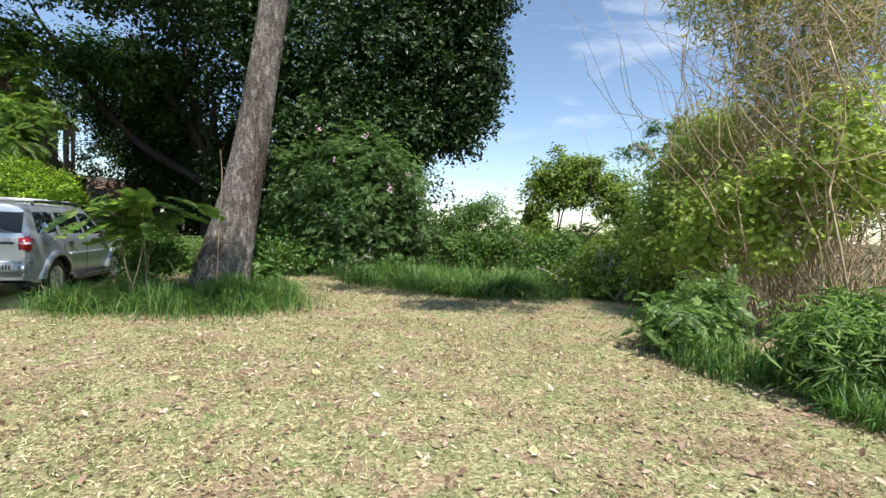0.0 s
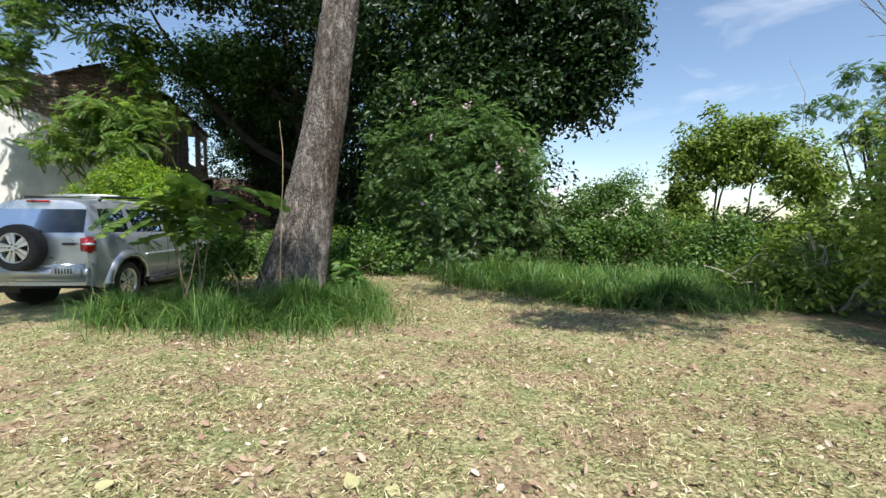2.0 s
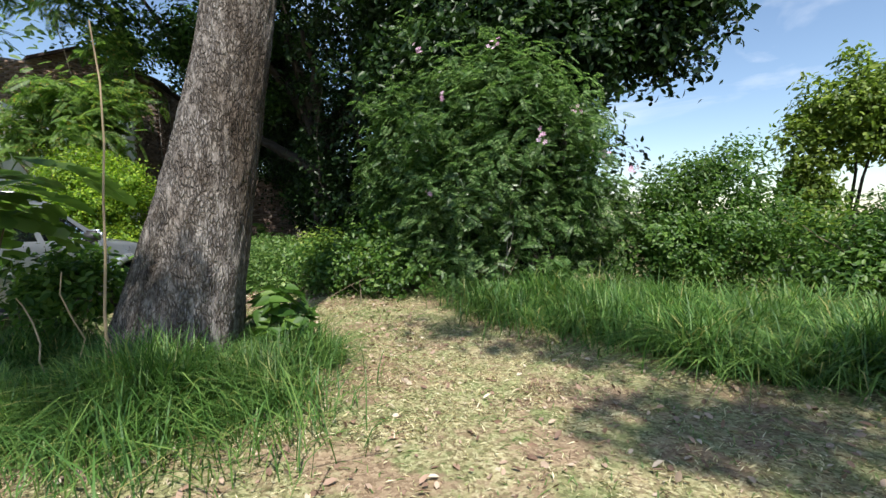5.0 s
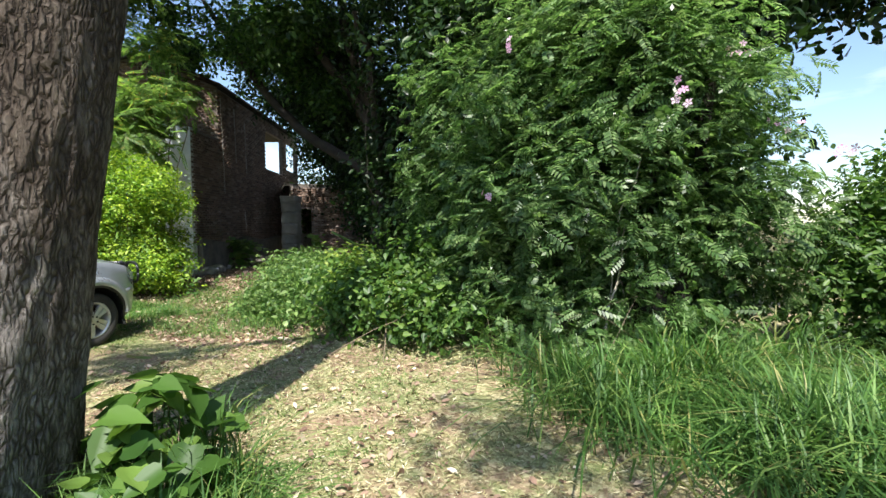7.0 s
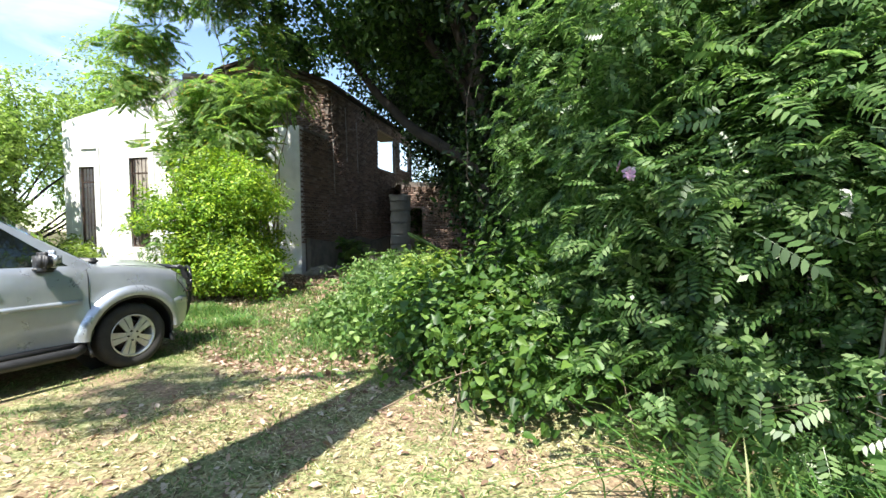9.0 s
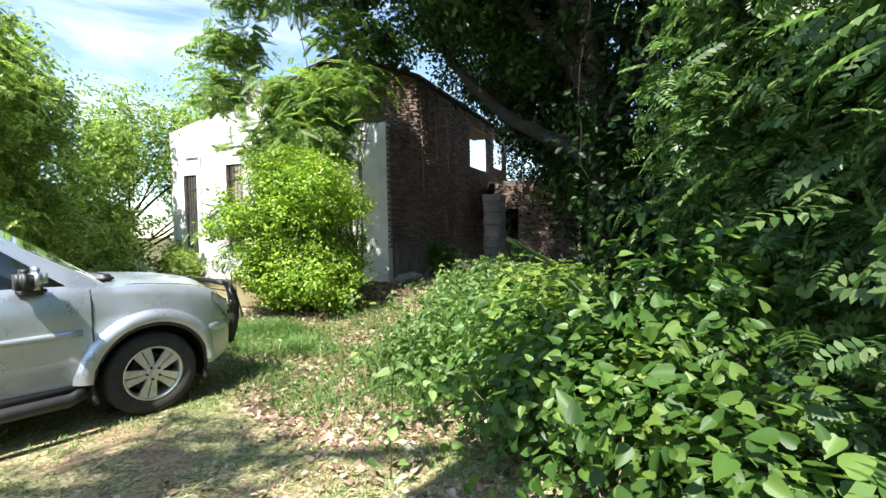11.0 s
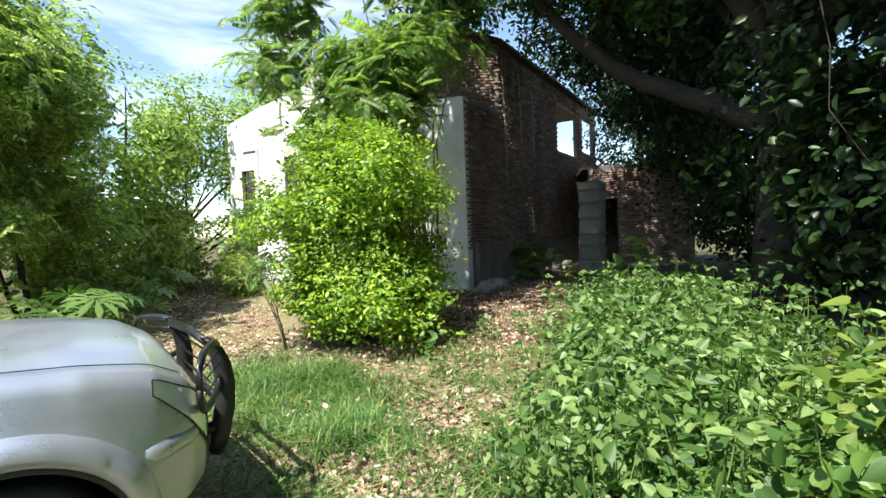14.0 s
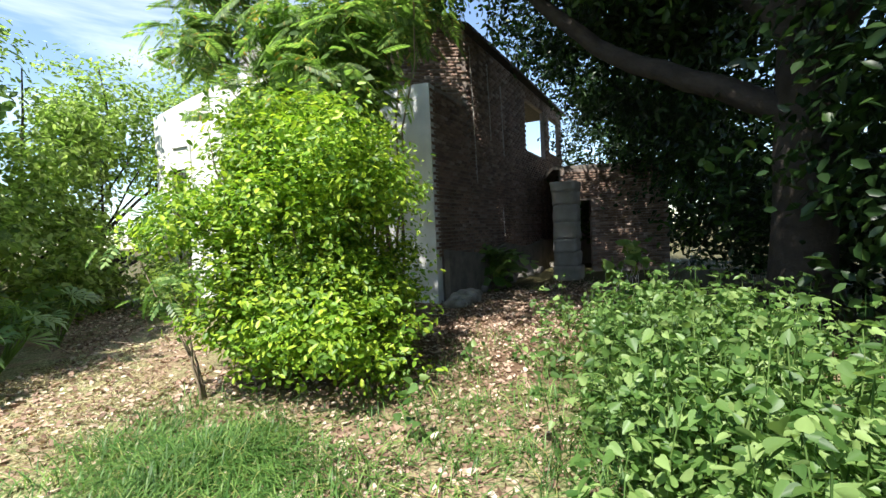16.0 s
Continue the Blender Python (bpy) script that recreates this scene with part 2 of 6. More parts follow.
def ground_material():
    """Mown dry grass, with green patches, bare earth and trodden leaf mould near the house."""
    m, n, l, b = material("dry_mown_ground")
    mid = noise_node(n, l, 3.2, 6, 0.7)
    soil = noise_node(n, l, 1.5, 7, 0.72)
    fine = noise_node(n, l, 55.0, 6, 0.75, "Object", (1, 1, 0.2), 0.6)
    tc, chip = n.new("ShaderNodeTexCoord"), n.new("ShaderNodeTexVoronoi")
    warp = blend(n, l, 0.03, tc.outputs["Object"], noise_node(n, l, 14.0, 4).outputs["Color"], "ADD")
    l.new(warp, chip.inputs["Vector"])
    chip.inputs["Scale"].default_value = 46.0
    tones = n.new("ShaderNodeSeparateColor")
    l.new(chip.outputs["Color"], tones.inputs["Color"])
    chips = ramp(n, [(0.0, (0.3, 0.3, 0.3)), (1.0, (0.78, 0.78, 0.78))])
    l.new(tones.outputs[0], chips.inputs["Fac"])
    grain = blend(n, l, 0.55, fine.outputs["Fac"], chips.outputs["Color"])
    straw = ramp(n, [(0.32, (0.1, 0.07, 0.038)), (0.45, (0.26, 0.2, 0.115)), (0.56, (0.43, 0.355, 0.2)), (0.7, (0.67, 0.6, 0.39))])
    l.new(grain, straw.inputs["Fac"])
    green = ramp(n, [(0.3, (0.07, 0.1, 0.03)), (0.7, (0.27, 0.31, 0.13))])
    l.new(grain, green.inputs["Fac"])
    gm = ramp(n, [(0.36, (0, 0, 0)), (0.62, (0.85, 0.85, 0.85))])
    l.new(mid.outputs["Fac"], gm.inputs["Fac"])
    c = blend(n, l, gm.outputs["Color"], straw.outputs["Color"], green.outputs["Color"])
    earth = ramp(n, [(0.3, (0.16, 0.1, 0.065)), (0.7, (0.42, 0.3, 0.2))])
    l.new(grain, earth.inputs["Fac"])
    em = ramp(n, [(0.5, (0, 0, 0)), (0.58, (0.85, 0.85, 0.85))])
    l.new(soil.outputs["Fac"], em.inputs["Fac"])
    c = blend(n, l, em.outputs["Color"], c, earth.outputs["Color"])
    geo = n.new("ShaderNodeNewGeometry")

    def zone(centre, inner, outer):
        d = n.new("ShaderNodeVectorMath")
        d.operation = "DISTANCE"
        l.new(geo.outputs["Position"], d.inputs[0])
        d.inputs[1].default_value = centre
        wob = n.new("ShaderNodeMath")
        wob.operation = "MULTIPLY_ADD"
        l.new(mid.outputs["Fac"], wob.inputs[0])
        wob.inputs[1].default_value = 2.0
        l.new(d.outputs["Value"], wob.inputs[2])
        mr = n.new("ShaderNodeMapRange")
        l.new(wob.outputs[0], mr.inputs["Value"])
        mr.inputs["From Min"].default_value, mr.inputs["From Max"].default_value = outer + 1, inner + 1
        return mr.outputs["Result"]

    mould = ramp(n, [(0.3, (0.07, 0.04, 0.025)), (0.7, (0.22, 0.14, 0.09))])
    l.new(fine.outputs["Fac"], mould.inputs["Fac"])
    c = blend(n, l, zone((-13.0, 17.0, 0), 3.5, 6.0), c, mould.outputs["Color"])
    turf = ramp(n, [(0.3, (0.035, 0.06, 0.018)), (0.7, (0.09, 0.13, 0.04))])
    l.new(fine.outputs["Fac"], turf.inputs["Fac"])
    far = n.new("ShaderNodeMath")
    far.operation = "SUBTRACT"
    far.inputs[0].default_value = 1.0
    l.new(zone((-5.0, 8.0, 0), 10.5, 14.0), far.inputs[1])
    c = blend(n, l, far.outputs[0], c, blend(n, l, 0.5, turf.outputs["Color"], mould.outputs["Color"]))
    l.new(c, b.inputs["Base Color"])
    b.inputs["Roughness"].default_value, b.inputs["Specular IOR Level"].default_value = 0.95, 0.15
    bump(n, l, blend(n, l, 0.3, grain, mid.outputs["Fac"]), b, 1.0, 0.03)
    return m


M["ground"] = ground_material()


# ---- building helpers ----
rng = np.random.default_rng(7)


def gz(x, y):
    """Height of the ground."""
    x, y = np.asarray(x, float), np.asarray(y, float)
    z = 0.025 * np.sin(x * 0.9 + 0.4) * np.cos(y * 0.7) + 0.012 * np.sin(x * 3.1 + y * 2.3)
    z += 0.16 * np.exp(-((x + 3.9) ** 2 + (y - 8.3) ** 2) / 0.9)
    z += 0.14 * np.exp(-((x + 2.6) ** 2 + (y - 13.2) ** 2) / 4.0)
    return z


def mesh_np(name, verts, faces, mat, parent=None, smooth=False, label=""):
    """One mesh object from vertices and a list of (n, k) face arrays."""
    me = bpy.data.meshes.new(name)
    verts = np.asarray(verts, np.float32)
    me.vertices.add(len(verts))
    me.vertices.foreach_set("co", verts.ravel())
    loops = np.concatenate([np.asarray(f).ravel() for f in faces]).astype(np.int32)
    totals = np.concatenate([np.full(len(f), np.asarray(f).shape[1]) for f in faces])
    starts = np.concatenate([[0], np.cumsum(totals)[:-1]]).astype(np.int32)
    me.loops.add(len(loops))
    me.loops.foreach_set("vertex_index", loops)
    me.polygons.add(len(totals))
    me.polygons.foreach_set("loop_start", starts)
    if smooth:
        me.polygons.foreach_set("use_smooth", np.ones(len(totals), bool))
    me.update(calc_edges=True)
    me.validate()
    me.materials.append(mat)
    ob = new(name, me)
    if parent:
        ob.parent = parent
    if label:
        tagged(ob, label)
    return ob


def part(name, bm, mat, parent, label="", smooth=False):
    """Links a bmesh as one mesh object under a thing or a part."""
    me = bpy.data.meshes.new(name)
    bmesh.ops.recalc_face_normals(bm, faces=bm.faces)
    bm.to_mesh(me)
    bm.free()
    if smooth:
        me.polygons.foreach_set("use_smooth", [True] * len(me.polygons))
    me.materials.append(mat)
    ob = new(name, me)
    if parent:
        ob.parent = parent
    if label:
        tagged(ob, label)
    return ob


def thing(name, label, category, group="", kind=""):
    return tagged(new(name), label, category, group, kind)


def frames_from(nrm, n):
    """Turns for leaves whose faces look along nrm, at a chance heading."""
    nrm = nrm / np.maximum(np.linalg.norm(nrm, axis=1, keepdims=True), 1e-6)
    t = rng.normal(size=(n, 3))
    t -= nrm * np.sum(t * nrm, axis=1, keepdims=True)
    t /= np.maximum(np.linalg.norm(t, axis=1, keepdims=True), 1e-6)
    return np.stack([np.cross(t, nrm), t, nrm], axis=2)


LEAF = (np.array([(0, 0, 0), (-0.23, 0.3, 0.05), (-0.2, 0.68, 0.04), (0, 1.0, -0.08), (0.2, 0.68, 0.04), (0.23, 0.3, 0.05)]), [np.array([(0, 3, 2, 1), (0, 5, 4, 3)])])
ROUND = (np.array([(0, 0, 0), (-0.18, -0.06, 0.04), (-0.33, 0.07, 0.07), (-0.36, 0.27, 0.06), (-0.27, 0.56, 0.02), (-0.12, 0.83, -0.05), (0, 1.06, -0.15), (0.12, 0.83, -0.05), (0.27, 0.56, 0.02), (0.36, 0.27, 0.06), (0.33, 0.07, 0.07), (0.18, -0.06, 0.04)]), [np.array([(0, 6, 5, 4, 3, 2, 1), (0, 11, 10, 9, 8, 7, 6)])])
LANCE = (np.array([(0, 0, 0), (-0.07, 0.35, 0.03), (0, 1.0, -0.2), (0.07, 0.35, 0.03)]), [np.array([(0, 2, 1), (0, 3, 2)])])


def feather(pairs, slim=0.3, long=0.34):
    """A compound leaf: pairs of leaflets along a stalk."""
    v, f = [], []
    for i in range(pairs):
        y = 0.22 + 0.7 * i / max(1, pairs - 1)
        reach = long * (1 - 0.35 * abs(i / max(1, pairs - 1) - 0.4))
        droop = -0.25 * y * y
        for s in (-1, 1):
            k = len(v)
            wide = reach * slim
            v += [(0, y, droop), (s * reach * 0.3, y + 0.055 - wide * 0.9, droop + 0.02), (s * reach * 0.68, y + 0.09 - wide * 0.75, droop - 0.01), (s * reach, y + 0.12, droop - 0.06), (s * reach * 0.68, y + 0.1 + wide * 0.75, droop - 0.01), (s * reach * 0.3, y + 0.06 + wide * 0.9, droop + 0.02)]
            f.append((k, k + 1, k + 2, k + 3, k + 4, k + 5))
    k = len(v)
    v += [(0, 0.92, -0.22), (-0.08, 1.05, -0.27), (0, 1.2, -0.33), (0.08, 1.05, -0.27)]
    tip = np.array([(k, k + 1, k + 2, k + 3)])
    k = len(v)
    v += [(-0.012, 0, 0), (0.012, 0, 0), (0, 0.95, -0.23)]
    return np.array(v), [np.array(f), tip, np.array([(k, k + 1, k + 2)])]


PINNATE, FERN, PLUME = feather(6, 0.24, 0.3), feather(8, 0.2, 0.26), feather(13, 0.13, 0.24)


def leaves(name, pos, nrm, size, mat, parent=None, shape=LEAF, label=""):
    """Leaves of one shape at many places, as one mesh."""
    n = len(pos)
    tv, tf = shape
    turn = frames_from(nrm, n)
    v = np.einsum("nij,kj->nki", turn, tv) * np.asarray(size).reshape(-1, 1, 1) + pos[:, None, :]
    k = len(tv)
    offs = (np.arange(n) * k)[:, None, None]
    return mesh_np(name, v.reshape(-1, 3), [(f[None] + offs).reshape(-1, f.shape[1]) for f in tf], mat, parent, False, label)


def clumps(blobs, n, clump=0.35, per=40, shell=0.55, up=0.6):
    """Leaf places and facings in clumps that fill ellipsoids (x, y, z, rx, ry, rz), thicker near their skins."""
    blobs = np.asarray(blobs, float)
    w = np.cbrt(blobs[:, 3] * blobs[:, 4] * blobs[:, 5]) ** 2
    nc = max(1, n // per)
    which = rng.choice(len(blobs), nc, p=w / w.sum())
    d = rng.normal(size=(nc, 3))
    d /= np.linalg.norm(d, axis=1, keepdims=True)
    r = (shell + (1 - shell) * rng.random(nc)) * (0.82 + 0.3 * rng.random(nc))
    b = blobs[which]
    centre = b[:, :3] + d * r[:, None] * b[:, 3:]
    scale = clump * (0.6 + 0.8 * rng.random(nc))
    own = np.repeat(np.arange(nc), per)
    g = np.clip(rng.normal(size=(len(own), 3)), -1.5, 1.5) * np.array([1, 1, 0.7])
    pos = centre[own] + g * (scale[own] * 0.6)[:, None]
    out = (pos - b[own, :3]) / b[own, 3:] ** 1.0
    out /= np.maximum(np.linalg.norm(out, axis=1, keepdims=True), 1e-6)
    nrm = out * 0.7 + rng.normal(size=pos.shape) * 0.55 + np.array([0, 0, up])
    keep = pos[:, 2] > gz(pos[:, 0], pos[:, 1]) + 0.03
    return pos[keep], nrm[keep], centre


def knots(cx, cy, cz, rx, ry, rz, n, r0, r1, flat=0.75):
    """Many small lobes that together fill an ellipsoid unevenly."""
    out = []
    while len(out) < n:
        d = rng.uniform(-1, 1, 3)
        if np.linalg.norm(d) > 1:
            continue
        r = r0 + (r1 - r0) * rng.random()
        out.append((cx + d[0] * rx, cy + d[1] * ry, max(r * flat * 0.8, cz + d[2] * rz), r, r, r * flat))
    return out


def tube(paths, sides=7):
    """Vertices and faces of round limbs; each path is a list of (x, y, z, radius)."""
    vs, quads, base = [], [], 0
    a = np.arange(sides) * 2 * np.pi / sides
    for p in paths:
        p = np.asarray(p, float)
        d = np.gradient(p[:, :3], axis=0)
        d /= np.maximum(np.linalg.norm(d, axis=1, keepdims=True), 1e-9)
        ref = np.where(np.abs(d[:, 2:3]) < 0.9, np.array([[0, 0, 1.0]]), np.array([[1.0, 0, 0]]))
        s = np.cross(d, ref)
        s /= np.maximum(np.linalg.norm(s, axis=1, keepdims=True), 1e-9)
        t = np.cross(s, d)
        ring = p[:, None, :3] + p[:, None, 3:4] * (np.cos(a)[None, :, None] * s[:, None] + np.sin(a)[None, :, None] * t[:, None])
        vs.append(ring.reshape(-1, 3))
        m = len(p)
        i, j = np.meshgrid(np.arange(m - 1), np.arange(sides), indexing="ij")
        q = np.stack([i * sides + j, i * sides + (j + 1) % sides, (i + 1) * sides + (j + 1) % sides, (i + 1) * sides + j], axis=-1).reshape(-1, 4)
        quads.append(q + base)
        base += m * sides
    return np.concatenate(vs), [np.concatenate(quads)]


def bend(a, b, r0, r1, n=8, sway=0.12):
    """A limb from a to b that wavers on its way."""
    a, b = np.asarray(a, float), np.asarray(b, float)
    s = np.linspace(0, 1, n)[:, None]
    length = np.linalg.norm(b - a)
    w = np.cumsum(rng.normal(size=(n, 3)) * sway * length / n, axis=0)
    w -= s * w[-1] - 0
    w[0] = 0
    p = a + (b - a) * s + w * np.minimum(1, s * 4)
    return np.hstack([p, (r0 + (r1 - r0) * s)])


def limbs(name, paths, mat, parent, sides=7, label=""):
    v, f = tube(paths, sides)
    return mesh_np(name, v, f, mat, parent, True, label)


def bush(name, label, category, blobs, n, size, mat, shape=LEAF, clump=0.3, per=36, shell=0.5, up=0.6, stems=8, base=None, wood="twig", group="", radius=0.02, spread=0.25):
    """A shrub or tree: stems from the ground into its clumps, and a crown of leaves."""
    t = thing(name, label, category, group)
    pos, nrm, centres = clumps(blobs, n, clump, per, shell, up)
    leaves("crown", pos, nrm, size * (0.65 + 0.7 * rng.random(len(pos))), M[mat], t, shape)
    b0 = np.asarray(blobs, float)
    bx, by = base if base else (b0[:, 0].mean(), b0[:, 1].mean())
    paths = []
    for i in range(stems):
        e = centres[rng.integers(len(centres))]
        x, y = bx + rng.normal() * spread, by + rng.normal() * spread
        paths.append(bend((x, y, float(gz(x, y)) - 0.03), e, radius * (0.7 + 0.6 * rng.random()), radius * 0.25, 7))
    if paths:
        limbs("branchwork", paths, M[wood], t, 5)
    return t


def blades(name, pts, height, width, mat, label, category, lean=0.45, parent=None, kind="stuff"):
    """Bending grass blades rooted at points (n, 2)."""
    n = len(pts)
    h = height * (0.55 + 0.8 * rng.random(n))
    gust = 3 * np.sin(pts[:, 0] * 1.7) + 3 * np.cos(pts[:, 1] * 2.1 + pts[:, 0])
    ang = gust + rng.normal(size=n) * 1.9
    h *= 0.75 + 0.35 * np.sin(pts[:, 0] * 4.3 + 1) * np.cos(pts[:, 1] * 3.7)
    dirs = np.stack([np.cos(ang), np.sin(ang)], 1)
    side = np.stack([-dirs[:, 1], dirs[:, 0]], 1)
    k = lean * (0.25 + 1.5 * rng.random(n) ** 1.5)
    root = np.column_stack([pts, gz(pts[:, 0], pts[:, 1]) - 0.01])
    vs = np.zeros((n, 7, 3))
    wd = width * (0.7 + 0.6 * rng.random(n))
    for j, (f, wf) in enumerate(((0, 0.8), (0, 0.8), (0.4, 1), (0.4, 1), (0.75, 0.7), (0.75, 0.7), (1.0, 0))):
        off = (k * f * f)[:, None] * dirs * h[:, None]
        sg = (-1, 1, 1, -1, -1, 1, 0)[j]
        vs[:, j, :2] = root[:, :2] + off + sg * 0.5 * wf * wd[:, None] * side
        vs[:, j, 2] = root[:, 2] + np.maximum(0.01, h * f * (1 - 0.42 * k * f * f))
    o = (np.arange(n) * 7)[:, None]
    ob = mesh_np(name, vs.reshape(-1, 3), [np.array([[0, 1, 2, 3]]) + o, np.array([[3, 2, 5, 4]]) + o, np.array([[4, 5, 6]]) + o], mat, parent)
    if not parent:
        tagged(ob, label, category, "", kind)
    return ob


def scatter(n, cx, cy, rx, ry, turn=0.0):
    """Chance points in a turned ellipse, denser to the middle."""
    a, r = rng.random(n) * 2 * np.pi, np.sqrt(rng.random(n))
    x, y = rx * r * np.cos(a), ry * r * np.sin(a)
    c, s = math.cos(radians(turn)), math.sin(radians(turn))
    return np.column_stack([cx + c * x - s * y, cy + s * x + c * y])


def patchy(pts, scale=1.3, least=0.25):
    """Thins points into uneven patches."""
    f = np.array([noise.noise(Vector((x * scale, y * scale, 3.1))) + 0.6 * noise.noise(Vector((x * scale * 3, y * scale * 3, 7.7))) for x, y in pts])
    return pts[rng.random(len(pts)) < np.clip(0.55 + 1.1 * f, least, 1)]


def along(n, points, wide):
    """Chance points in a band along a line of places."""
    p = np.asarray(points, float)
    seg = np.linalg.norm(np.diff(p, axis=0), axis=1)
    which = rng.choice(len(seg), n, p=seg / seg.sum())
    f = rng.random(n)[:, None]
    return p[which] * (1 - f) + p[which + 1] * f + rng.normal(size=(n, 2)) * wide * 0.5


# ---- ground ----
def spaced(lo, hi, n, reach):
    core = np.linspace(lo, hi, n)
    out = np.geomspace(1.0, reach, 14)
    return np.concatenate([lo - out[::-1], core, hi + out])


gx, gy = spaced(-24, 12, 130, 1800), spaced(-6, 30, 130, 1800)
GX, GY = np.meshgrid(gx, gy, indexing="ij")
ng, mg = GX.shape
gi, gj = np.meshgrid(np.arange(ng - 1), np.arange(mg - 1), indexing="ij")
ground = mesh_np("ground", np.stack([GX, GY, gz(GX, GY)], -1).reshape(-1, 3),
                 [np.stack([gi * mg + gj, (gi + 1) * mg + gj, (gi + 1) * mg + gj + 1, gi * mg + gj + 1], -1).reshape(-1, 4)], M["ground"], None, True)
tagged(ground, "mown dry grass ground with bare earth and leaf mould", "ground", "", "structure")


# ---- house ----
HC, HU, HW = np.array([-15.06, 16.5]), np.array([-0.5225, 0.8526]), np.array([-0.8127, -0.5827])
HN, HF = np.array([0.8526, 0.5225]), np.array([0.5827, -0.8127])     # outward of the brick side and of the white front


def wall_cells(bm, origin, along_dir, inward, s_breaks, z_breaks, thick, holes, top=None):
    """Upright wall of blocks between breaks, left out where a hole (s0, s1, z0, z1) lies; top(s) can slope the crest."""
    for s0, s1 in zip(s_breaks, s_breaks[1:]):
        for z0, z1 in zip(z_breaks, z_breaks[1:]):
            sm, zm = (s0 + s1) / 2, (z0 + z1) / 2
            if any(a < sm < b and c < zm < d for a, b, c, d in holes):
                continue
            vs = []
            for depth in (0, thick):
                for s, z in ((s0, z0), (s1, z0), (s1, z1), (s0, z1)):
                    zz = top(s) if top and z == z_breaks[-1] else z
                    p = origin + along_dir * s + inward * depth
                    vs.append(bm.verts.new((p[0], p[1], zz)))
            for f in ((0, 1, 2, 3), (7, 6, 5, 4), (0, 4, 5, 1), (1, 5, 6, 2), (2, 6, 7, 3), (3, 7, 4, 0)):
                bm.faces.new([vs[i] for i in f])


def wall_part(name, origin, along_dir, inward, s_breaks, z_breaks, thick, holes, mat, parent, label="", top=None):
    bm = bmesh.new()
    wall_cells(bm, np.asarray(origin, float), along_dir, inward, s_breaks, z_breaks, thick, holes, top)
    bmesh.ops.remove_doubles(bm, verts=bm.verts, dist=0.001)
    seen = {}
    for f in bm.faces:
        c = f.calc_center_median()
        seen.setdefault((round(c.x, 3), round(c.y, 3), round(c.z, 3)), []).append(f)
    bmesh.ops.delete(bm, geom=[f for g in seen.values() if len(g) > 1 for f in g], context="FACES_ONLY")
    return part(name, bm, mat, parent, label)


def bar_box(bm, a, b, wx, wz, up=(0, 0, 1)):
    """A straight bar with a square section from a to b."""
    a, b, up = Vector(a), Vector(b), Vector(up)
    d = (b - a).normalized()
    s = d.cross(up)
    s = s.normalized() if s.length > 1e-4 else Vector((1, 0, 0))
    t = s.cross(d)
    vs = [bm.verts.new(p + s * i * wx / 2 + t * j * wz / 2) for p in (a, b) for i, j in ((-1, -1), (1, -1), (1, 1), (-1, 1))]
    for f in ((0, 1, 2, 3), (7, 6, 5, 4), (0, 4, 5, 1), (1, 5, 6, 2), (2, 6, 7, 3), (3, 7, 4, 0)):
        bm.faces.new([vs[i] for i in f])


house = thing("house", "abandoned two-storey house of bare brick and white plaster", "house", "", "")
FRONT_LEN, SIDE_LEN, TURN_S = 8.35, 12.0, 2.0
FRONT_WINS = [(5.2, 5.9, 0.85, 3.75), (7.2, 7.78, 0.85, 3.5)]
SIDE_WIN, SIDE_GAP = (6.75, 9.15, 4.12, 5.85), (9.9, 11.6, 4.45, 5.85)
wall_part("side_wall", HC - HN * 0.03, HU, -HN, [TURN_S, 6.75, 9.15, 9.9, 11.6, SIDE_LEN], [-0.2, 4.12, 4.45, 5.85, 6.3], 0.14, [SIDE_WIN, SIDE_GAP], M["mortar"], house, "bare brick side wall with streaks of dirt")
wall_part("side_wall", HC - HN * 0.03, HU, -HN, [0, TURN_S], [-0.2, 4.55], 0.28, [], M["mortar"], house, "bare brick side wall with streaks of dirt")
WING, WU, WIN = np.array([-17.5, 22.6]), np.array([0.61, 0.792]), np.array([-0.792, 0.61])
wall_part("wing_wall", WING, WU, WIN, [0, 0.3, 0.95, 3.3], [-0.2, 2.3, 3.3], 0.25, [(0.3, 0.95, -1, 2.3)], M["mortar"], house, "low brown brick wing wall with a doorway")
wall_part("wing_side_wall", WING + WU * 3.3 + WIN * 0.25, WIN, -WU, [0.0, 3.5], [-0.2, 3.3], 0.25, [], M["mortar"], house)
wall_part("wing_back_wall", WING + WIN * 3.6 - WU * 0.6, WU, WIN, [0, 3.6], [-0.2, 3.3], 0.2, [], M["room"], house)
FRONT_TOP = [(0, 4.55), (2.8, 4.7), (5.0, 5.65), (5.2, 5.6), (7.0, 5.3), (FRONT_LEN, 5.0)]
wall_part("front_wall", HC, HW, -HF, [0, 2.8, 5.0, 5.2, 5.9, 7.2, 7.78, FRONT_LEN], [-0.2, 0.85, 3.5, 3.75, 4.5], 0.28, FRONT_WINS, M["white_wall"], house, "white plastered front wall",
          lambda s: float(np.interp(s, *zip(*FRONT_TOP))))
HL = HC + HW * FRONT_LEN
wall_part("left_wall", HL, HU, HN, [0, 8], [-0.2, 4.5], 0.25, [], M["white_wall"], house)
wall_part("back_wall", HC + HU * 11.8 - HN * 0.3, HW, -HU, [0, 7.4], [-0.2, 3.3], 0.25, [], M["room"], house)
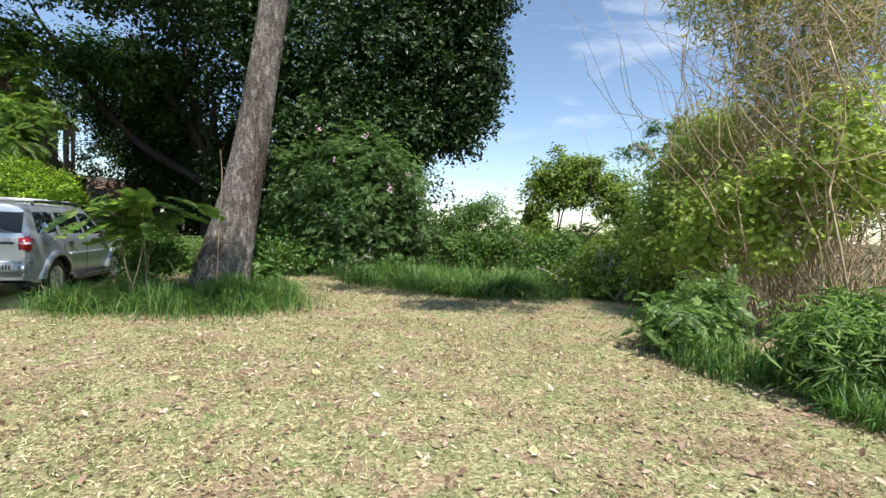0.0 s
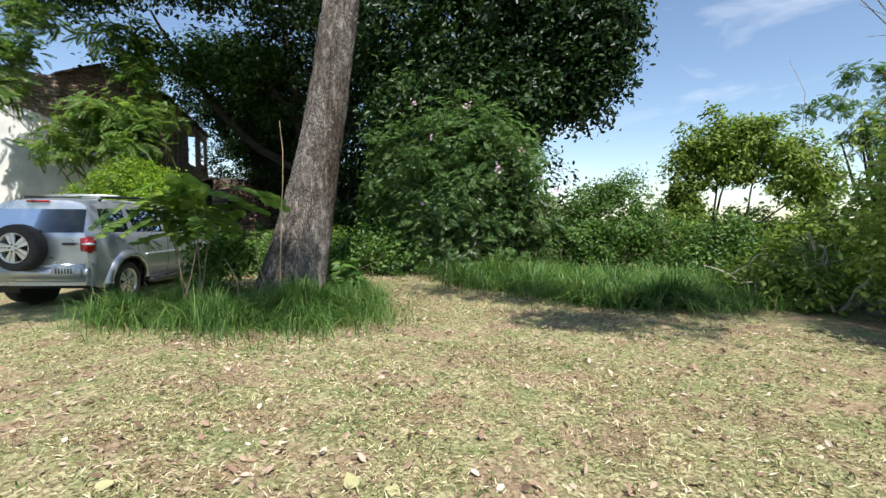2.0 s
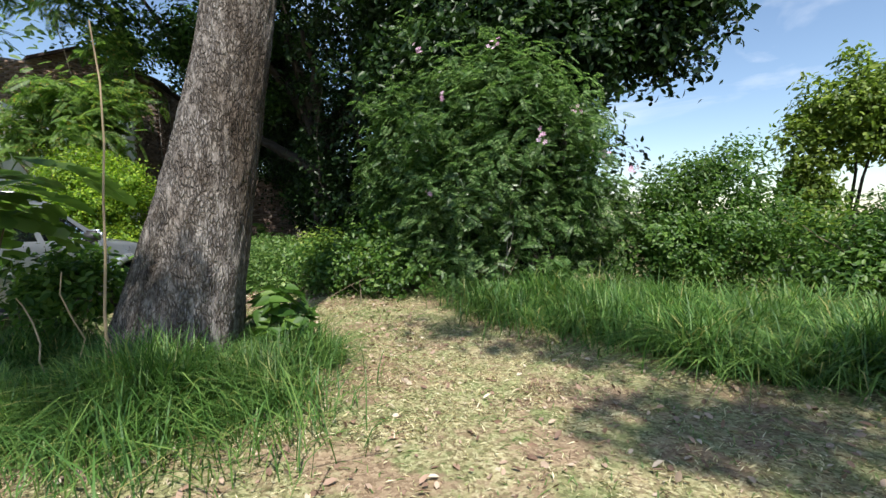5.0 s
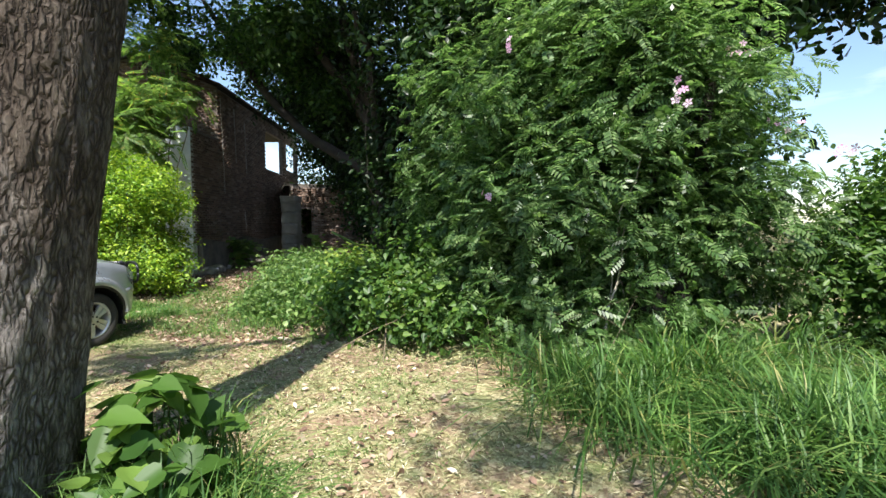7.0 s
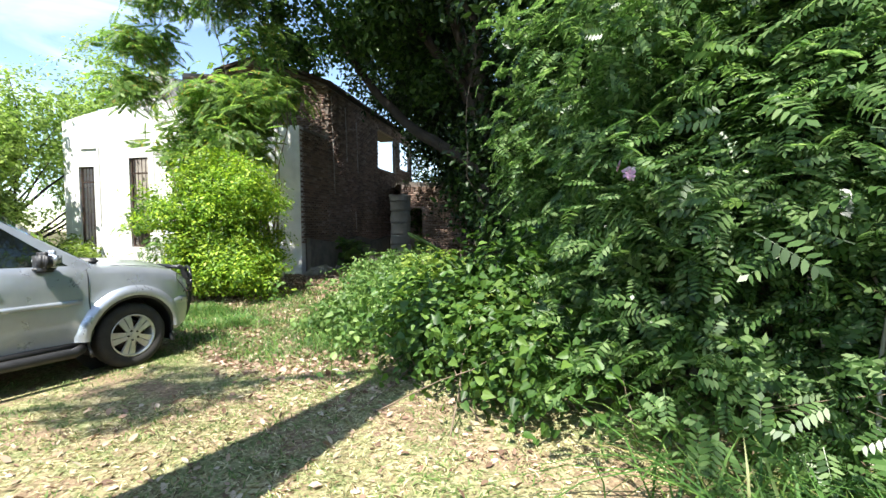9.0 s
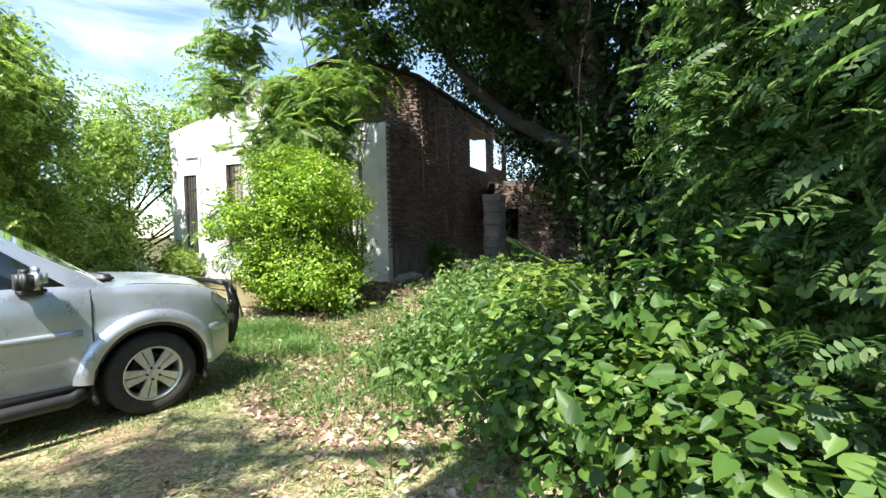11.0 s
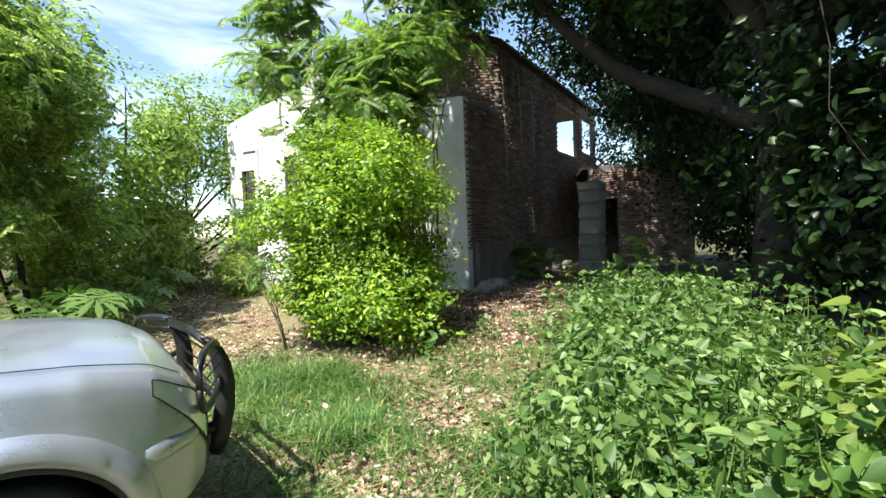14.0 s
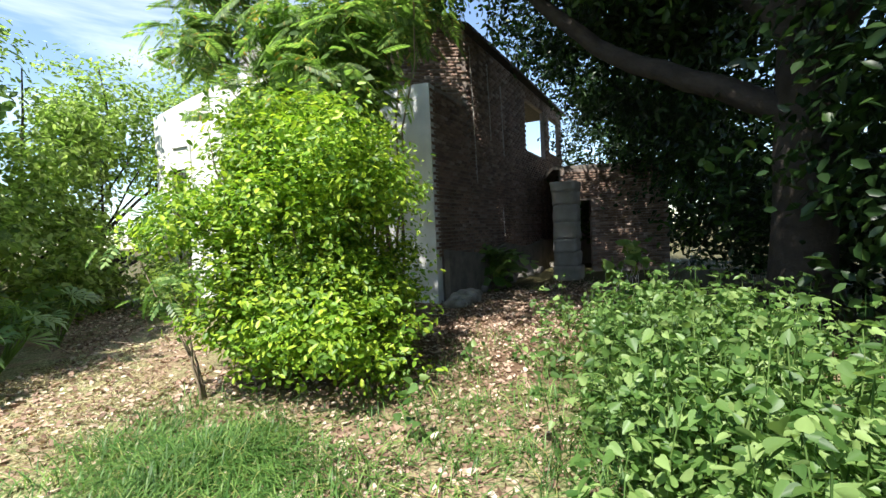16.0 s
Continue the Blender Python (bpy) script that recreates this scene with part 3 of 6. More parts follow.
# upper storey, cut off at a slant behind the white corner
UF, UG = HC + HW * 2.8, HC + HU * TURN_S - HN * 0.03
UL = float(np.linalg.norm(UG - UF))
UD = (UG - UF) / UL
UN = np.array([UD[1], -UD[0]])
UPPER_TOP = [(0, 6.25), (1.3, 6.9), (UL, 6.35)]
wall_part("upper_side_wall", UF, UD, -UN, [0, 1.3, UL], [4.5, 6.0], 0.25, [], M["mortar"], house, "", lambda s: float(np.interp(s, *zip(*UPPER_TOP))))
wall_part("upper_front_wall", UF - HF * 0.03, HW, -HF, [0, 1.1], [4.5, 6.3], 0.22, [], M["mortar"], house, "lit brick upper wall", lambda s: 6.25 + 0.1 * s)
wall_part("upper_front_render", UF + HW * 1.1 - HF * 0.03, HW, -HF, [0, 0.6, 1.2], [4.5, 6.3], 0.22, [], M["grey_render"], house, "grey rendered upper wall", lambda s: 6.15 + 0.2 * s)


def slab(name, corners, z0, z1, mat, parent, label=""):
    bm = bmesh.new()
    lo = [bm.verts.new((*c, z0)) for c in corners]
    hi = [bm.verts.new((*c, z1)) for c in corners]
    bm.faces.new(lo[::-1]), bm.faces.new(hi)
    k = len(corners)
    for i in range(k):
        bm.faces.new((lo[i], lo[(i + 1) % k], hi[(i + 1) % k], hi[i]))
    return part(name, bm, mat, parent, label)


slab("wing_roof", [WING - WU * 0.2, WING + WU * 3.4, WING + WU * 3.4 + WIN * 3.8, WING - WU * 0.2 + WIN * 3.8], 3.31, 3.42, M["concrete"], house)
slab("floor_slab", [HC + HU * 0.3 - HN * 0.32, HC + HU * 9.0 - HN * 0.32, HC + HU * 9.0 - HN * 5, HC + HU * 0.3 - HN * 5], 2.95, 3.15, M["concrete"], house)
slab("terrace_slab", [HC - HN * 0.32 + HU * 0.05 - HF * 0.3, UG - HN * 0.3, UF - HF * 0.3], 4.42, 4.53, M["concrete"], house)
bm = bmesh.new()
prev = None
for p, nn, z in ((UF, UN, 6.3), (UF + UD * 1.3, UN, 6.95), (UG, (UN + HN) / 1.96, 6.4), (HC + HU * 6, HN, 6.35), (HC + HU * (SIDE_LEN + 0.2), HN, 6.33)):
    a, b = p + nn * 0.2, p - nn * 1.9
    row = [bm.verts.new((*a, z - 0.03)), bm.verts.new((*b, z - 0.03)), bm.verts.new((*b, z + 0.05)), bm.verts.new((*a, z + 0.05))]
    if prev:
        for q in range(4):
            bm.faces.new((prev[q], prev[(q + 1) % 4], row[(q + 1) % 4], row[q]))
    else:
        bm.faces.new(row[::-1])
    prev = row
bm.faces.new(prev)
part("roof", bm, M["iron"], house, "thin dark roof sheet")
# pale drips of mortar down the bricks
for s_d, z_hi, z_lo in ((2.15, 6.0, 2.6), (3.3, 5.9, 3.9), (4.3, 5.6, 3.6), (4.15, 2.1, 1.3)):
    bm = bmesh.new()
    z, prev = z_hi, None
    while z > z_lo:
        wide = 0.012 + 0.05 * rng.random() ** 2
        c_k = HC + HU * (s_d + 0.06 * (z_hi - z) + rng.normal() * 0.012)
        row = [bm.verts.new((*(c_k + HN * 0.002 - HU * wide), z)), bm.verts.new((*(c_k + HN * 0.03), z)), bm.verts.new((*(c_k + HN * 0.002 + HU * wide), z))]
        if prev:
            bm.faces.new((prev[0], prev[1], row[1], row[0])), bm.faces.new((prev[1], prev[2], row[2], row[1]))
        prev = row
        z -= 0.04 + 0.07 * rng.random()
    part("mortar_drip", bm, M["drip"], house, "pale dried mortar drip")
wall_part("partition", HC + HU * 2.6 - HN * 0.3, -HN, HU, [0, 5], [3.15, 6.2], 0.15, [], M["room"], house)
# front windows: frames, bars and mouldings
for s0, s1, z0, z1 in FRONT_WINS:
    w = new("window")
    w.parent = house
    bm = bmesh.new()
    base = HC - HF * 0.1
    for s in (s0 + 0.025, s1 - 0.025):
        p = base + HW * s
        bar_box(bm, (*p, z0), (*p, z1), 0.05, 0.05, (HF[0], HF[1], 0))
    for z in (z0 + 0.025, z1 - 0.025, z1 - 0.5):
        p, q = base + HW * s0, base + HW * s1
        bar_box(bm, (*p, z), (*q, z), 0.05, 0.05)
    part("frame", bm, M["iron"], w)
    bm = bmesh.new()
    nb = 5
    for i in range(1, nb):
        p = base + HW * (s0 + (s1 - s0) * i / nb) + HF * 0.04
        bar_box(bm, (*p, z0), (*p, z1), 0.016, 0.016, (HF[0], HF[1], 0))
    for z in np.arange(z0 + 0.3, z1, 0.42):
        p, q = base + HW * s0 + HF * 0.055, base + HW * s1 + HF * 0.055
        bar_box(bm, (*p, z), (*q, z), 0.02, 0.01)
    part("grille", bm, M["iron"], w)
    bm = bmesh.new()
    for s_a, z_t, z_b in ((s0 - 0.2, z1 + 0.62, 1.6),):
        p, q = HC + HW * s_a + HF * 0.025, HC + HW * (s_a + 0.66) + HF * 0.025
        bar_box(bm, (*p, z_b), (*p, z_t), 0.07, 0.05, (HF[0], HF[1], 0))
        bar_box(bm, (*p, z_t), (*q, z_t), 0.05, 0.08)
    part("moulding", bm, M["white_wall"], w)
wall_part("dark_room_back", HC - HF * 2.4, HW, -HF, [0.5, FRONT_LEN - 0.3], [0, 4.3], 0.1, [], M["room"], house)


def stone(name, label, x, y, r, flat=0.7, mat="stone", parent=None, group=""):
    bm = bmesh.new()
    bmesh.ops.create_icosphere(bm, subdivisions=3, radius=1.0)
    off = Vector(rng.random(3) * 50)
    for v in bm.verts:
        v.co *= r * (1 + 0.35 * noise.noise(v.co * 1.1 + off) + 0.1 * noise.noise(v.co * 4 + off))
        v.co.z *= flat
    ob = part(name, bm, M[mat], parent, "", True)
    ob.location = (x, y, float(gz(x, y)) + r * flat * 0.55)
    ob.rotation_euler = (rng.random() * 0.5, rng.random() * 0.5, rng.random() * 6)
    return tagged(ob, label, "stone", group)


# broken masonry pillar before the wall
pillar = thing("masonry_pillar", "ruined square masonry pillar with crumbling render", "pillar")
pc = np.array([-16.05, 21.35])
zz = 0.0
k = 0
while zz < 2.7:
    h = 0.34 + 0.2 * rng.random()
    h = min(h, 2.76 - zz)
    wide = 0.62 + 0.06 * rng.random() + (0.2 * max(0, 0.5 - zz))
    bm = bmesh.new()
    bmesh.ops.create_cube(bm, size=1.0)
    for v in bm.verts:
        v.co = Vector((v.co.x * wide, v.co.y * wide, v.co.z * h * 1.02))
    bmesh.ops.bevel(bm, geom=bm.edges[:], offset=0.022, segments=2, affect="EDGES")
    bmesh.ops.subdivide_edges(bm, edges=[e for e in bm.edges if e.calc_length() > 0.15], cuts=4, use_grid_fill=True)
    for v in bm.verts:
        v.co += v.co.normalized() * 0.055 * noise.noise(v.co * 5 + Vector((k * 7, 0, 0)))
    b = part("course", bm, M["room"], pillar, "", True)
    b.location = (pc[0] + rng.normal() * 0.012, pc[1] + rng.normal() * 0.012, zz + h / 2 - 0.04)
    b.rotation_euler = (0, 0, math.atan2(HU[1], HU[0]) + rng.normal() * 0.04)
    zz += h
    k += 1
# stones heaped at the corner and along the foot of the wall
for i in range(16):
    a = HC + HN * (0.25 + 0.5 * rng.random()) + HU * (-0.5 + 0.9 * rng.random())
    stone("stone", "rough grey stone heaped at the house corner", a[0], a[1], 0.1 + 0.14 * rng.random(), 0.8, "stone", None, "stones at the house corner")
for i in range(22):
    a = HC + HN * (0.12 + 0.22 * rng.random()) + HU * (0.6 + 8 * rng.random())
    stone("stone", "dark stone lying at the foot of the brick wall", a[0], a[1], 0.1 + 0.1 * rng.random(), 0.8, "stone", None, "stones at the wall foot")
plinth = wall_part("plinth", HC + HN * 0.14, HU, -HN, [0.3, 2.2, 4.1, 6.0, 8.0, 10.0], [-0.2, 1.0], 0.12, [], M["concrete"], house, "dark stained plinth", lambda s: 1.0 + 0.1 * math.sin(s * 5))

# ---- the leaning tree ----
leaning_tree = thing("leaning_tree", "tall leaning tree with furrowed grey bark", "tree")


def leaning_line(z):
    """Centre and half-width of the trunk at a height."""
    x = -4.07 + 0.14 * z - 0.006 * z * z
    y = 8.3 + 0.2 * z - 0.008 * z * z
    # Out of view above 5.8 m: bent and thinned to move its shadow.
    x += 0.3 * max(0.0, z - 5.8) ** 1.4
    r = 0.26 + 0.25 * math.exp(-(z / 2.0) ** 1.3) + 0.05 * math.exp(-z / 0.4)
    r *= max(0.3, 1 - 0.3 * max(0.0, z - 5.9))
    return x, y, max(r, 0.08)


sides, zs = 96, np.concatenate([np.linspace(-0.25, 7.0, 190), np.linspace(7.1, 8.6, 12)])
tv = []
for z in zs:
    cx, cy, r = leaning_line(max(z, 0))
    for j in range(sides):
        a = 2 * math.pi * j / sides
        ca, sa = math.cos(a), math.sin(a)
        flare = 1 + 0.13 * math.exp(-max(z, 0) / 0.45) * math.cos(5 * a + 0.7) + 0.05 * noise.noise(Vector((ca * 1.5, sa * 1.5, z * 0.6)))
        plate = noise.noise(Vector((ca * 9, sa * 9, z * 3.0))) + 0.8 * noise.noise(Vector((ca * 17, sa * 17, z * 5.5)))
        rr = r * flare + 0.016 * plate
        tv.append((cx + rr * ca, cy + rr * sa, z))
ti, tj = np.meshgrid(np.arange(len(zs) - 1), np.arange(sides), indexing="ij")
mesh_np("trunk", tv, [np.stack([ti * sides + tj, ti * sides + (tj + 1) % sides, (ti + 1) * sides + (tj + 1) % sides, (ti + 1) * sides + tj], -1).reshape(-1, 4)], M["bark"], leaning_tree, True)
top = np.array(leaning_line(8.5)[:2])
# Unseen limbs and leaf clusters added overhead to shade ground, car and trunk foot.
tops = [(3.8, 3.2, 10.6), (2.6, 4.3, 11.2), (4.8, 4.1, 10.8), (-3.5, 5.6, 9.3), (-4.3, 2.6, 9.3)]
limbs("branchwork", [bend((top[0], top[1], 8.4), e, 0.075, 0.02, 10, 0.2) for e in tops], M["bark"], leaning_tree)
shade_blobs = [(4.0, 2.9, 10.8, 1.6, 0.8, 0.4), (2.7, 4.1, 11.2, 0.8, 0.5, 0.3), (5.1, 3.9, 10.9, 1.3, 0.7, 0.4), (1.2, 4.6, 11.0, 0.6, 0.4, 0.3), (-3.5, 5.6, 9.2, 0.8, 0.7, 0.4), (-1.5, 2.9, 9.4, 1.4, 0.8, 0.5), (-4.3, 2.4, 9.2, 1.7, 1.0, 0.6)]
pos, nrm, _ = clumps(shade_blobs, 6000, 0.4, 40, 0.2)
leaves("crown", pos, nrm, 0.16 * (0.7 + 0.6 * rng.random(len(pos))), M["leaf_mid"], leaning_tree)
# ---- the great dark tree by the house ----
ficus = thing("shade_tree", "huge dark evergreen shade tree with spreading limbs", "tree")
fb = (-9.6, 18.9)
fl = [bend((*fb, 0), (-9.4, 18.8, 4.0), 0.4, 0.3, 8, 0.05),
      bend((-9.4, 18.8, 2.7), (-12.2, 18.2, 4.5), 0.19, 0.14, 9, 0.14), bend((-12.2, 18.2, 4.5), (-13.9, 17.4, 6.8), 0.14, 0.1, 8, 0.1), bend((-13.9, 17.4, 6.8), (-15.0, 16.7, 9), 0.1, 0.04, 5, 0.1)]
for e in ((-6, 17, 8), (-2, 16, 8), (-10, 17, 10), (-12.5, 19, 9), (-7, 20, 9), (-4, 15.5, 6), (-8.5, 16.5, 6.5), (-11.5, 16.8, 8)):
    fl.append(bend((-9.4, 18.8, 3.4 + rng.random()), e, 0.22, 0.05, 10, 0.18))
fl += [bend((-4.5, 17.0, 0), (-3.2, 16.2, 7), 0.28, 0.14, 9, 0.06), bend((-3.6, 16.4, 4.5), (-0.4, 15.4, 7.5), 0.12, 0.04, 8, 0.15), bend((-6.4, 18.6, 0), (-6.2, 17.8, 7), 0.22, 0.12, 8, 0.06)]
limbs("trunk", fl, M["bark_dark"], ficus, 12)
fc = [(-9.0, 18.4, 8.2, 3.6, 3.2, 2.8), (-5, 16.8, 7.8, 3.8, 3, 4.0), (-2.0, 15.8, 7.2, 3.0, 2.4, 3.2), (-0.6, 15.6, 5.4, 1.9, 1.7, 1.6), (-6.5, 19.5, 4.2, 4.5, 2.2, 4.0),
      (-3, 17.5, 10.5, 4, 3, 2.5), (-9, 18.5, 11, 4, 3.5, 2.5), (-7.4, 17.6, 4.4, 1.8, 1.5, 1.7), (-13.6, 20.5, 7, 2.8, 2.5, 2.6), (-3.0, 19, 2.5, 4.0, 1.6, 3.0), (-11.2, 21, 3.6, 2.0, 1.2, 2.4),
      (-8.2, 18.2, 3.2, 1.5, 1.2, 1.5), (-7.2, 17.4, 2.0, 2.0, 1.2, 1.9), (-11.6, 23.0, 2.6, 3.4, 1.2, 2.6), (-7.5, 21.5, 2.0, 3.5, 1.2, 2.2), (-15.5, 24.5, 5.5, 2.6, 2, 3), (-11.8, 19.8, 6.0, 2.2, 2.0, 2.2), (-12.8, 20.5, 5.0, 1.8, 1.5, 1.5), (-10.8, 15.0, 9.6, 2.4, 2.0, 1.6), (-12.6, 15.6, 9.6, 2.0, 1.8, 1.5), (-7.5, 15.0, 9.0, 2.5, 1.8, 2.0), (-9.6, 13.8, 8.4, 2.4, 1.7, 1.5), (-12.6, 13.9, 8.8, 2.0, 1.6, 1.4),
      (-15.0, 14.5, 9.6, 1.9, 1.7, 1.4), (-17.0, 15.4, 9.8, 2.0, 1.8, 1.4), (-14.0, 12.6, 9.9, 2.0, 1.6, 1.4), (-16.5, 13.0, 10.2, 1.8, 1.6, 1.3), (-19.0, 16.5, 10.4, 2.0, 1.8, 1.5),
      (-4.4, 14.9, 5.4, 1.7, 1.1, 2.2), (-2.9, 14.9, 6.2, 1.8, 1.1, 2.2), (-1.0, 15.0, 7.0, 2.0, 1.3, 2.0), (0.6, 15.3, 6.6, 1.4, 1.3, 1.7), (0.2, 15.4, 8.8, 1.9, 1.6, 1.7), (-5.6, 15.0, 7.4, 2.0, 1.2, 2.2), (-16.4, 20.4, 7.0, 1.0, 1.0, 0.7), (-17.6, 22.2, 7.2, 1.3, 1.2, 0.9), (-15.2, 18.8, 7.3, 0.9, 0.9, 0.6), (-19.0, 24.6, 7.0, 1.4, 1.3, 1.2), (-16.6, 23.4, 5.8, 1.2, 1.2, 1.0), (-20.6, 27.6, 4.8, 1.6, 1.5, 2.2), (-18.6, 25.4, 5.6, 0.6, 0.6, 0.7)]
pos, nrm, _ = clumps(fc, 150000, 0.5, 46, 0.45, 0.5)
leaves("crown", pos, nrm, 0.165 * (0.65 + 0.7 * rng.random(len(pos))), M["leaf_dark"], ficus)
edge = [(0.9, 15.3, 6.6, 1.1, 1.1, 1.9), (0.3, 15.1, 4.9, 1.2, 1.0, 1.2), (-0.8, 14.9, 4.5, 1.1, 0.8, 1.0), (-2.2, 14.3, 5.0, 1.1, 0.6, 1.3), (-1.2, 14.2, 4.2, 0.9, 0.6, 1.1), (-3.6, 14.4, 5.0, 1.0, 0.6, 1.3), (-2.0, 13.5, 4.5, 0.6, 0.35, 0.6), (-3.4, 13.5, 4.4, 0.6, 0.35, 0.6), (-4.6, 14.2, 4.0, 0.8, 0.5, 1.2), (-0.4, 15.0, 8.6, 1.6, 1.2, 1.6), (1.2, 15.5, 8.9, 0.9, 0.9, 1.0), (-1.2, 14.9, 6.2, 1.1, 0.9, 1.6)]
pos, nrm, _ = clumps(edge, 46000, 0.4, 40, 0.3, 0.6)
leaves("outer_crown", pos, nrm, 0.15 * (0.65 + 0.7 * rng.random(len(pos))), M["leaf_dark"], ficus)
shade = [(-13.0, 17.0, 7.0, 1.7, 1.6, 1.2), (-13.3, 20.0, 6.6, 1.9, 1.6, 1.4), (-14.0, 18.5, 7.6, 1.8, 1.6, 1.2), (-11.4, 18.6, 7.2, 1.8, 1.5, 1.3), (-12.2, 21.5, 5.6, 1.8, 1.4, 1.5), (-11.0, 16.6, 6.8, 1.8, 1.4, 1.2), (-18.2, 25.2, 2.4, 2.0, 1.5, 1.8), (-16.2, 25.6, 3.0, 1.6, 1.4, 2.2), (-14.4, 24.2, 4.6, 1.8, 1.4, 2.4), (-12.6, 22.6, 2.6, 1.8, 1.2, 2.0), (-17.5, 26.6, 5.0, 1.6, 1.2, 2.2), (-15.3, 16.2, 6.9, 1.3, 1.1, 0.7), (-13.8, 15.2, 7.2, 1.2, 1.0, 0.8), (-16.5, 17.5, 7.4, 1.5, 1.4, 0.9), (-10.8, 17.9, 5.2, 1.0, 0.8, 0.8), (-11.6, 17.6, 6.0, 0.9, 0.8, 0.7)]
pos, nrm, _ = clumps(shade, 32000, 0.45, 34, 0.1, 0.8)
# The lit leaf copy brightens this part of the same crown.
leaves("low_crown", pos, nrm, 0.17 * (0.65 + 0.7 * rng.random(len(pos))), M["leaf_dark_lit"], ficus)
vines = []
for i in range(13):
    x, y = -7.5 + 4.5 * rng.random(), 15.2 + 1.2 * rng.random()
    z0 = 4.5 + 3 * rng.random()
    vines.append(bend((x, y, z0), (x + rng.normal() * 0.2, y + rng.normal() * 0.2, 1.0 + 2.4 * rng.random()), 0.007, 0.005, 12, 0.22))
limbs("hanging_vine", vines, M["bark_dark"], ficus, 4)

# ---- flowering vine thicket ----
vb = knots(-2.9, 14.2, 4.7, 0.4, 0.3, 0.7, 3, 0.25, 0.4, 1.7) + knots(-4.0, 14.3, 4.3, 0.3, 0.3, 0.8, 3, 0.25, 0.4, 1.6) + knots(-3.3, 13.9, 3.2, 1.2, 0.6, 1.0, 8, 0.4, 0.6, 1.1) + knots(-1.5, 13.7, 3.1, 1.1, 0.5, 1.0, 7, 0.35, 0.6, 1.2) + knots(-2.5, 12.75, 2.0, 1.4, 0.45, 1.9, 11, 0.35, 0.65, 0.9) + [(-2.7, 13.0, 1.5, 1.5, 1.1, 1.4), (-2.3, 13.3, 3.2, 1.3, 1.0, 1.2), (-1.7, 13.1, 2.4, 1.2, 1.0, 1.4), (-3.9, 13.8, 1.9, 1.1, 0.8, 1.5), (-3.2, 13.9, 3.3, 1.2, 0.9, 1.0), (-4.2, 13.6, 2.7, 0.9, 0.7, 1.3), (-4.6, 14.2, 1.8, 0.8, 0.7, 1.1), (-1.2, 13.6, 1.2, 1.2, 0.8, 1.1)]
vine = bush("trumpet_vine", "dense flowering vine thicket with compound leaves", "vine", vb, 29000, 0.185, "leaf_vine", PINNATE, 0.34, 14, 0.55, 1.1, 26, (-2.8, 13.7), "twig", "", 0.016, 0.35)
# Dark filler leaves paint the shaded gaps inside the thicket.
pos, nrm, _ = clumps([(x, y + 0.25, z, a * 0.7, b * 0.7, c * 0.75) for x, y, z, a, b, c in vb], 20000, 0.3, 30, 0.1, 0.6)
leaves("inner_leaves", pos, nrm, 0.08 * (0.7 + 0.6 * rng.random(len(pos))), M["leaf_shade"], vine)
limbs("dry_stem", [bend((-2.0 + rng.normal() * 0.25, 12.7 + rng.normal() * 0.2, 0.1), (-1.9 + rng.normal() * 0.3, 12.75 + rng.normal() * 0.15, 1.8 + 0.8 * rng.random()), 0.014, 0.006, 8, 0.14) for _ in range(8)], M["dead_wood"], vine, 5)
limbs("host_trunk", [bend((-1.75, 13.0, -0.05), (-1.95, 13.3, 3.6), 0.2, 0.13, 10, 0.06), bend((-1.6, 13.0, -0.05), (-1.2, 13.4, 3.0), 0.1, 0.06, 9, 0.08)], M["bark_dark"], vine, 10, "dark trunk inside the thicket")
FLOWER = (np.array([(0, 0, 0)] + [(math.cos(a) * r, math.sin(a) * r, z) for i in range(5) for a, r, z in ((i * 1.2566 - 0.45, 0.75, 0.3), (i * 1.2566, 1.0, 0.2), (i * 1.2566 + 0.45, 0.75, 0.3))]),
          [np.array([(0, 1 + 3 * i, 2 + 3 * i, 3 + 3 * i) for i in range(5)])])
for c in ((-1.44, 11.95, 2.42), (-3.06, 11.9, 1.7), (-2.9, 12.1, 3.1), (-1.0, 12.6, 2.9), (-0.7, 12.9, 2.3), (-2.1, 12.0, 3.7), (-0.2, 13.0, 2.0), (-3.4, 12.4, 4.0)):
    k = 5
    pos = np.array(c) + rng.normal(size=(k, 3)) * 0.045
    ob = leaves("blossom", pos, np.array([(-0.2, -0.9, 0.4)]) + rng.normal(size=(k, 3)) * 0.35, 0.036 * (0.8 + 0.4 * rng.random(k)), M["petal"], vine, FLOWER)

# ---- low growth round the clearing ----
bush("leafy_weeds", "light green leafy weeds at the thicket's foot", "weeds", [(-5.0, 12.5, 0.45, 1.0, 0.6, 0.6), (-3.9, 12.2, 0.4, 0.8, 0.5, 0.55), (-5.9, 13.2, 0.5, 0.8, 0.7, 0.6), (-4.6, 12.9, 0.9, 0.8, 0.5, 0.5)], 7000, 0.07, "leaf_mid", ROUND, 0.24, 14, 0.3, 0.6, 30, None, "twig", "", 0.006, 0.7)
bush("leafy_weeds", "light green leafy weeds at the thicket's foot", "weeds", [(-2.6, 12.0, 0.5, 1.0, 0.5, 0.5), (-1.6, 12.3, 0.45, 0.8, 0.4, 0.5)], 420, 0.18, "leaf_vine", PINNATE, 0.25, 8, 0.3, 0.7, 20, None, "twig", "", 0.006, 0.6)
